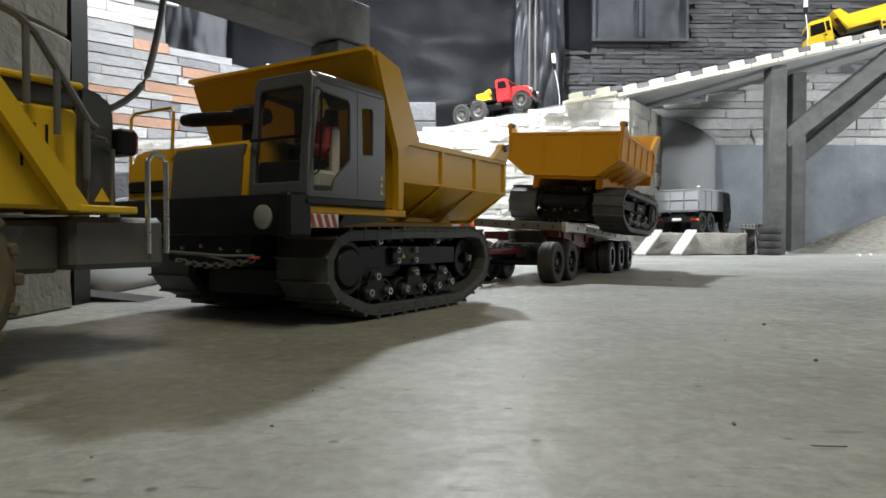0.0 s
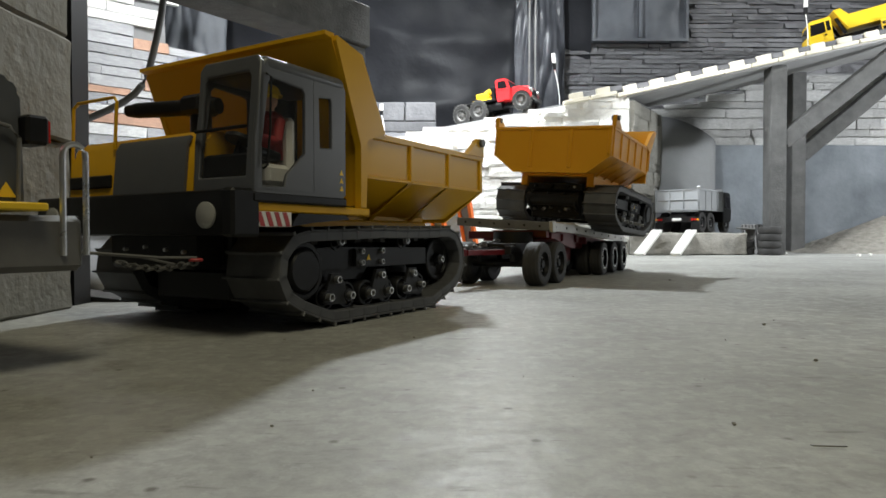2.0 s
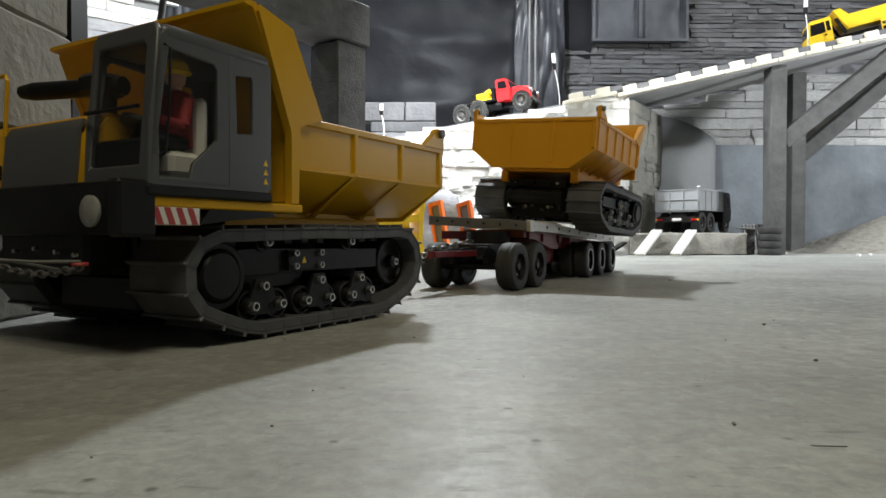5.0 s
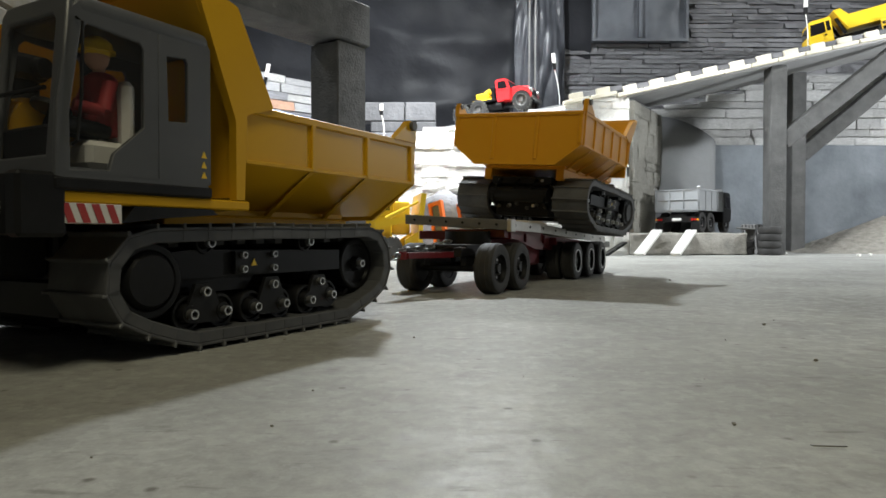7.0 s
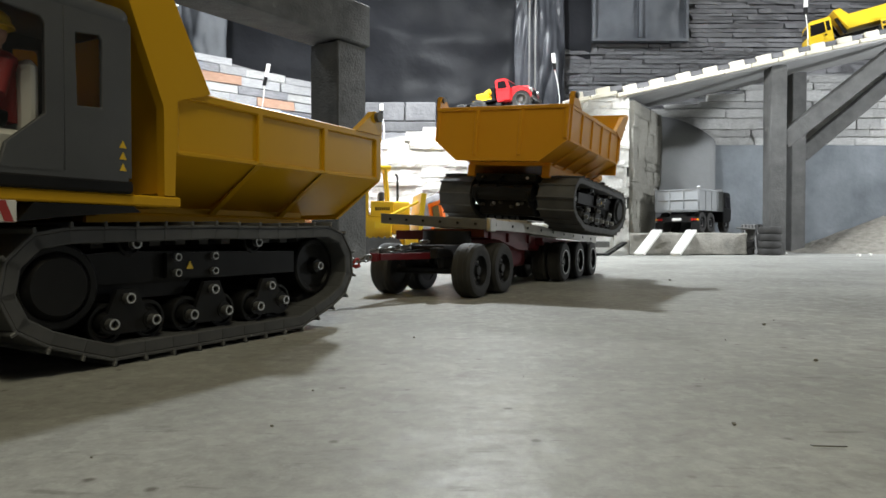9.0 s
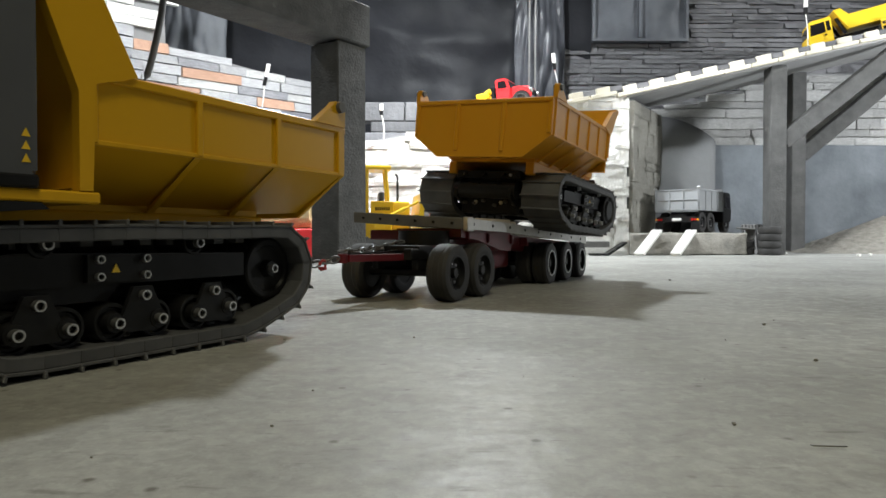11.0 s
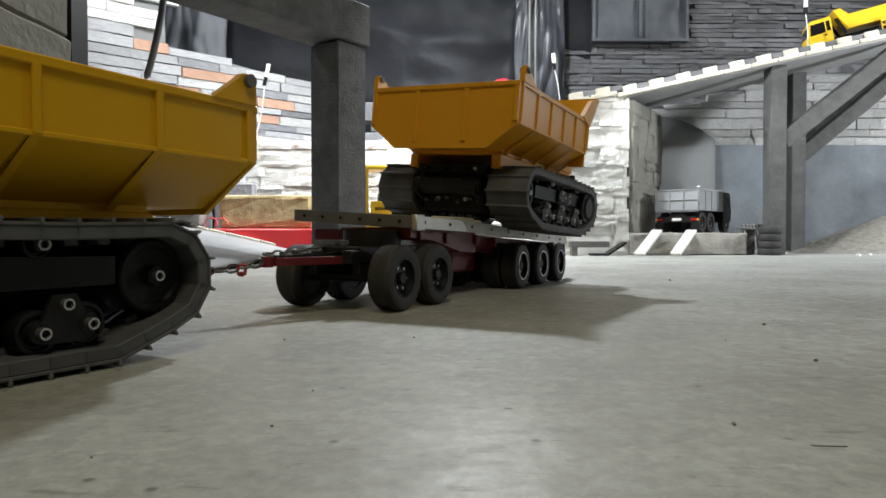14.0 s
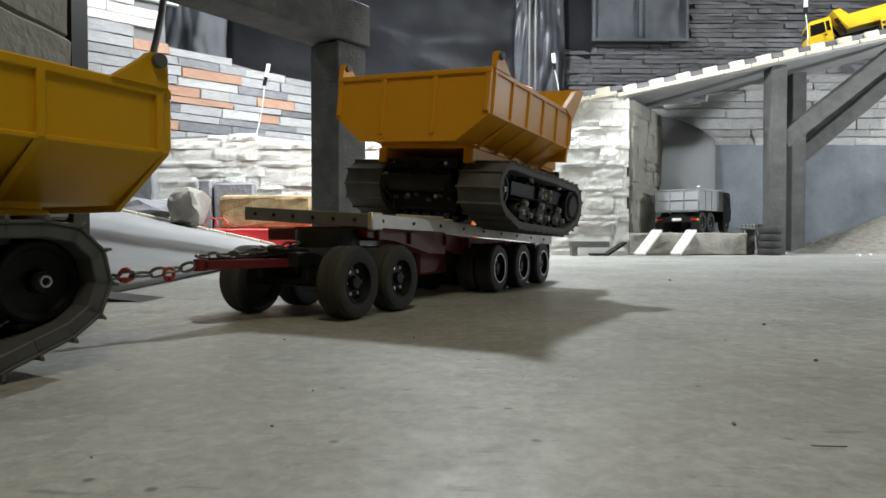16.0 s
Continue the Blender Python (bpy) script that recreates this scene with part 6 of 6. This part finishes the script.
def split_mesh(kind, material):
    """A hewn stone with a bulging, broken face and uneven edges."""
    key = (kind, material.name, "split")
    if key not in STONE_MESH:
        bm = bmesh.new()
        nx, nz = 4, 2
        front = []
        for i in range(nx + 1):
            row = []
            for j in range(nz + 1):
                x, z = i / nx - 0.5, j / nz - 0.5
                edge = i in (0, nx) or j in (0, nz)
                v = noise.noise_vector(Vector((x * 3.1 + kind * 7.3, z * 2.3, kind * 1.9)))
                dy = (0.05 if edge else -0.06) + 0.20 * v.y
                row.append(bm.verts.new((x + (0.02 * v.x if i in (0, nx) else 0.05 * v.x), -0.5 + dy, z * 1.0 + (0.03 if edge else 0.25) * v.z)))
            front.append(row)
        back = {}
        for i in range(nx + 1):
            for j in range(nz + 1):
                if i in (0, nx) or j in (0, nz):
                    c = front[i][j].co
                    back[i, j] = bm.verts.new((c.x, 0.5, c.z))
        for i in range(nx):
            for j in range(nz):
                bm.faces.new((front[i][j], front[i + 1][j], front[i + 1][j + 1], front[i][j + 1]))
        for i in range(nx):
            for j in (0, nz):
                bm.faces.new((front[i][j], front[i + 1][j], back[i + 1, j], back[i, j]))
        for j in range(nz):
            for i in (0, nx):
                bm.faces.new((front[i][j], front[i][j + 1], back[i, j + 1], back[i, j]))
        me = bpy.data.meshes.new("stone")
        bmesh.ops.recalc_face_normals(bm, faces=bm.faces)
        bm.to_mesh(me)
        bm.free()
        me.materials.append(material)
        STONE_MESH[key] = me
    return STONE_MESH[key]


def stone_mesh(kind, material):
    key = (kind, material.name)
    if key not in STONE_MESH:
        rs = random.Random(kind * 7 + 1)
        bm = bmesh.new()
        vs = box(bm, -0.5, 0.5, -0.5, 0.5, -0.5, 0.5)
        bmesh.ops.subdivide_edges(bm, edges=[e for e in bm.edges if abs(e.verts[0].co.x - e.verts[1].co.x) > 0.5], cuts=3)
        for v in bm.verts:
            if v.co.y < 0:
                v.co.y += rs.uniform(-0.16, 0.22)
                v.co.z *= 1 + rs.uniform(-0.12, 0.0)
            v.co.x += rs.uniform(-0.02, 0.02) if abs(v.co.x) > 0.4 else 0
        me = bpy.data.meshes.new("stone")
        bmesh.ops.recalc_face_normals(bm, faces=bm.faces)
        bm.to_mesh(me)
        bm.free()
        me.materials.append(material)
        STONE_MESH[key] = me
    return STONE_MESH[key]


def lay_stones(parent, x0, x1, zlo, zhi, y, rows, lengths, depth, pick, seed, limit=300, turn=None, rough=False):
    """Courses of split stones on a wall that faces -y: zlo and zhi give the wall's foot and top along x. turn: the pose of the wall's own frame."""
    rs = random.Random(seed)
    cut, kinds, gap = (split_mesh, 12, 0.0008) if rough else (stone_mesh, 6, 0.0025)
    M = turn or Matrix.Identity(4)
    made, rest = 0, []
    z = min(zlo(x0), zlo(x1))
    zmax = max(zhi(x0), zhi(x1), zhi((x0 + x1) / 2))
    while z < zmax:
        h = rs.uniform(*rows)
        x = x0 - rs.uniform(0, lengths[0])
        while x < x1:
            L = rs.uniform(*lengths)
            a, b = max(x, x0), min(x + L, x1)
            x += L
            c = (a + b) / 2
            if b - a < 0.012 or z + h * 0.5 < zlo(c) or z + h * 0.6 > zhi(c):
                continue
            top = min(z + h, zhi(c))
            d = depth * rs.uniform(0.7, 1.3)
            m = M @ Matrix.LocRotScale((c, y - d * 0.28, (z + top) / 2), Euler((0, rs.uniform(-0.012, 0.012), 0)), (b - a - gap, d, top - z - gap * 0.8))
            mat = pick(rs, c, (z + top) / 2)
            if made < limit:
                ob = new("stone", cut(rs.randrange(kinds), mat))
                ob.parent = parent
                ob.matrix_basis = m
                made += 1
            else:
                rest.append((m, mat, rs.randrange(kinds)))
        z += h
    if rest:
        mats = list({r[1].name: r[1] for r in rest}.values())
        verts, faces, idx = [], [], []
        for m, mat, k in rest:
            me = cut(k, mat)
            o = len(verts)
            verts += [m @ v.co for v in me.vertices]
            for f in me.polygons:
                faces.append([o + i for i in f.vertices])
                idx.append(mats.index(mat))
        me = bpy.data.meshes.new("stones")
        me.from_pydata(verts, [], faces)
        for mm in mats:
            me.materials.append(mm)
        me.polygons.foreach_set("material_index", idx)
        ob = tagged(new("stones", me), kind="stuff")
        ob.parent = parent


def only(mat):
    return lambda rs, x, z: mat


# retaining wall face and its end return
lay_stones(wall_core, -1.7, 0.70, lambda x: 0.0, wall_top, 2.465, (0.020, 0.046), (0.05, 0.16), 0.022, only(WHITE_STONE), 11, rough=True)
end_frame = Matrix.Translation((0.702, 2.462, 0)) @ pose(0, 0, 0, 0, 0, 56.9)
lay_stones(wall_end, 0.0, 0.40, lambda x: 0.0, lambda x: 0.60, -0.003, (0.035, 0.065), (0.07, 0.16), 0.02, only(SHADED_LEDGE), 12, turn=end_frame, rough=True)
# pale stones above the plaster
lay_stones(wall_mid, 0.9, 3.2, lambda x: 0.475, lambda x: min(0.80, 0.62 + (x - 0.9) * 0.24), 2.925, (0.03, 0.06), (0.07, 0.24), 0.024, only(PALE_LEDGE), 13)
# slate above
lay_stones(wall_dark, 0.40, 3.2, lambda x: 0.62, lambda x: 0.985 if 0.69 < x < 1.16 else 1.6, 3.125, (0.013, 0.025), (0.06, 0.28), 0.024, only(SLATE), 14)
# grey wall with orange stones on the west side


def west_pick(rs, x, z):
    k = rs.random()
    # white stones high on the left: the lamp's bright pool put into the colour
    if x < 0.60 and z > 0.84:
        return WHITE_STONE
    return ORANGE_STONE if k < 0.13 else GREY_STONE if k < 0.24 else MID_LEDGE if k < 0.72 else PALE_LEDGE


west_turn = pose(-1.55, 2.14, 0, 0, 0, 40.5)
bm = bmesh.new()
prism(bm, [(-0.5, 0.30), (1.36, 0.30), (1.36, 0.745), (0.62, 0.81), (0.60, 1.5), (-0.5, 1.5)], "y", 0.0, 0.09)
west_wall = tagged(finish(bm, "wall_west_ledge", MORTAR), "grey ledge-stone wall with scattered orange stones", "wall", kind="structure")
west_wall.matrix_basis = west_turn
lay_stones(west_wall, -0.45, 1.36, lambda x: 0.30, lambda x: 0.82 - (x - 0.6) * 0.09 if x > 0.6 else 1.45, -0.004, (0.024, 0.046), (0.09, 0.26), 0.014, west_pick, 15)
# kerb stones along the ramp's far edge
kerb_row = thing("ramp_kerb", "row of pale kerb stones along the ramp road", "kerb", kind="structure")
p0, p1 = Vector((-0.50, 2.16, 0.014)), Vector((-1.45, 1.98, 0.24))
n = 18
km = None
for i in range(n):
    c = p0.lerp(p1, (i + 0.5) / n)
    if km is None:
        bm = bmesh.new()
        box(bm, -0.0262, 0.0262, -0.011, 0.011, 0, 0.020, 0.002)
        km = bpy.data.meshes.new("kerb_stone")
        bm.to_mesh(km)
        bm.free()
        km.materials.append(KERB)
    ob = new("kerb_stone", km)
    ob.parent = kerb_row
    d = (p1 - p0).normalized()
    ob.matrix_basis = Matrix.Translation(c) @ pose(0, 0, 0, 0, math.degrees(math.atan2(0.226, 0.967)), math.degrees(math.atan2(d.y, d.x)) + 180)
# kerb blocks of the bridge: a pale course and spaced blocks on it
bkerb = thing("bridge_kerb", "pale kerb blocks along the bridge edge", "kerb", kind="structure")
def small_block(w, dpt, h, material):
    bm = bmesh.new()
    box(bm, -w / 2, w / 2, -dpt / 2, dpt / 2, 0, h, 0.0015)
    me = bpy.data.meshes.new("kerb_block")
    bm.to_mesh(me)
    bm.free()
    me.materials.append(material)
    return me


k1, k2, k3 = small_block(0.0985, 0.026, 0.014, KERB), small_block(0.051, 0.022, 0.022, KERB), small_block(0.047, 0.020, 0.020, SLATE)
rs = random.Random(3)
for i in range(1, 18):
    x = 0.40 + i * 0.1
    for me, dx, y, up in ((k1, 0.0, 2.442, -0.013), (k2, 0.0, 2.444, 0.0015), (k3, 0.0495, 2.450, 0.0015)):
        ob = new("kerb_block", me)
        ob.parent = bkerb
        xx = x + dx
        zz = bridge_z(xx) if xx > 0.69 else wall_top(xx) + 0.006
        ob.matrix_basis = pose(xx, y + rs.uniform(-0.0015, 0.0015), zz + up, rs.uniform(-1, 1), -math.degrees(SLOPE) + rs.uniform(-0.8, 0.8) if xx > 0.69 else -11.0, rs.uniform(-1.5, 1.5))

DUMPER_WAY = [
    (0, -0.1155, 0.6582, -121.74),
    (0.5, -0.1212, 0.6499, -121.56),
    (1, -0.1279, 0.6403, -121.37),
    (1.5, -0.1359, 0.6287, -121.19),
    (2, -0.1438, 0.617, -121.0),
    (2.5, -0.1503, 0.607, -120.82),
    (3, -0.1562, 0.5974, -120.63),
    (3.5, -0.1628, 0.5866, -120.45),
    (4, -0.1705, 0.5747, -120.26),
    (4.7, -0.1812, 0.5577, -120.17),
    (5.5, -0.1927, 0.5394, -120.06),
    (6.3, -0.2019, 0.5226, -119.96),
    (7, -0.211, 0.506, -119.87),
    (7.5, -0.2184, 0.4934, -119.8),
    (8, -0.2256, 0.4814, -119.73),
    (8.5, -0.232, 0.4707, -119.71),
    (9, -0.2379, 0.4613, -119.69),
    (9.8, -0.2473, 0.4462, -119.66),
    (10.6, -0.2574, 0.4291, -119.63),
    (11.5, -0.2698, 0.4076, -119.6),
    (12, -0.277, 0.3942, -119.58),
    (12.5, -0.2844, 0.3797, -119.53),
    (13, -0.2918, 0.3645, -119.48),
    (13.5, -0.2993, 0.3488, -119.44),
    (14, -0.3072, 0.3328, -119.39),
    (14.5, -0.3155, 0.3177, -119.34),
    (15, -0.3243, 0.3046, -119.3),
    (15.5, -0.3338, 0.2936, -119.25),
    (16, -0.344, 0.2841, -119.2),
]
TRAILER_WAY = [
    (0, -0.1533, 0.6504, -118.43),
    (0.5, -0.1604, 0.6362, -118.45),
    (1, -0.1677, 0.6219, -118.48),
    (1.5, -0.1753, 0.6078, -118.5),
    (2, -0.1829, 0.5939, -118.52),
    (2.5, -0.19, 0.5804, -118.54),
    (3, -0.1971, 0.5675, -118.57),
    (3.5, -0.2044, 0.555, -118.59),
    (4, -0.2116, 0.5427, -118.61),
    (4.7, -0.2216, 0.5252, -118.54),
    (5.5, -0.2323, 0.5053, -118.45),
    (6.3, -0.2434, 0.4855, -118.37),
    (7, -0.2541, 0.4683, -118.29),
    (7.5, -0.2615, 0.456, -118.24),
    (8, -0.2677, 0.4436, -118.19),
    (8.5, -0.2737, 0.4312, -118.11),
    (9, -0.2799, 0.4189, -118.03),
    (9.8, -0.2899, 0.3998, -117.91),
    (10.6, -0.2999, 0.3813, -117.78),
    (11.5, -0.3122, 0.3588, -117.65),
    (12, -0.3202, 0.3447, -117.57),
    (12.5, -0.3284, 0.3297, -117.54),
    (13, -0.3371, 0.3139, -117.51),
    (13.5, -0.3457, 0.298, -117.47),
    (14, -0.3542, 0.2825, -117.44),
    (14.5, -0.3629, 0.2671, -117.41),
    (15, -0.3719, 0.2518, -117.38),
    (15.5, -0.3806, 0.2372, -117.35),
    (16, -0.3888, 0.2233, -117.31),
]
# ---- motion ----
def way(rows, m=None):
    return [(t, pose(x, y, 0, 0, 0, a) @ (m or Matrix.Identity(4))) for t, x, y, a in rows]


def gone(rows):
    """Distance travelled at each row."""
    out, s = [], 0.0
    for i, (t, x, y, a) in enumerate(rows):
        if i:
            s += math.hypot(x - rows[i - 1][1], y - rows[i - 1][2])
        out.append((t, s))
    return [(a[0] + (b[0] - a[0]) * k / 3, a[1] + (b[1] - a[1]) * k / 3) for a, b in zip(out, out[1:]) for k in range(3)] + [out[-1]]


REAR_ON_DECK = pose(-0.788, 0.0736, 0.0790, 4.0, 2.6, 176.0)
PIVOT = (-0.82, 0.07, 0)


def motions():
    walk(front_dumper, way(DUMPER_WAY))
    walk(figure, way(DUMPER_WAY, FIGURE_AT))
    swing = [(t, m @ pose(*PIVOT) @ pose(0, 0, 0, 0, 0, 1.6 * min(1, max(0, (16 - t) / 10))) @ pose(-PIVOT[0], -PIVOT[1], 0)) for t, m in way(TRAILER_WAY)]
    walk(trailer, swing)
    walk(rear_dumper, [(t, m @ REAR_ON_DECK) for t, m in swing])
    walk(dolly, way(TRAILER_WAY))
    walk(tow_chain, way(TRAILER_WAY))
    walk(draped_chain, way(TRAILER_WAY))
    walk(lead_truck, way(DUMPER_WAY))
    walk(tow_rope, way(DUMPER_WAY))
    walk(hook_chain, way(DUMPER_WAY))
    for ob in lead_wheel:
        c = ob.matrix_basis.translation.copy()
        walk(ob, [(t, pose(*c, 0, math.degrees(s / 0.049), 0)) for t, s in gone(DUMPER_WAY)])
    roll = gone(DUMPER_WAY)
    for ob, yc, s0 in front_moving["shoes"]:
        walk(ob, [(t, shoe_pose(yc, s0 + s)) for t, s in roll])
    for ob, r in front_moving["wheels"]:
        c = ob.matrix_basis.translation.copy()
        walk(ob, [(t, pose(*c, 0, math.degrees(s / r), 0)) for t, s in roll])
    roll = gone(TRAILER_WAY)
    for ob, r in trailer_wheels:
        c = ob.matrix_basis.translation.copy()
        walk(ob, [(t, pose(*c, 0, math.degrees(s / r), 0)) for t, s in roll])


motions()
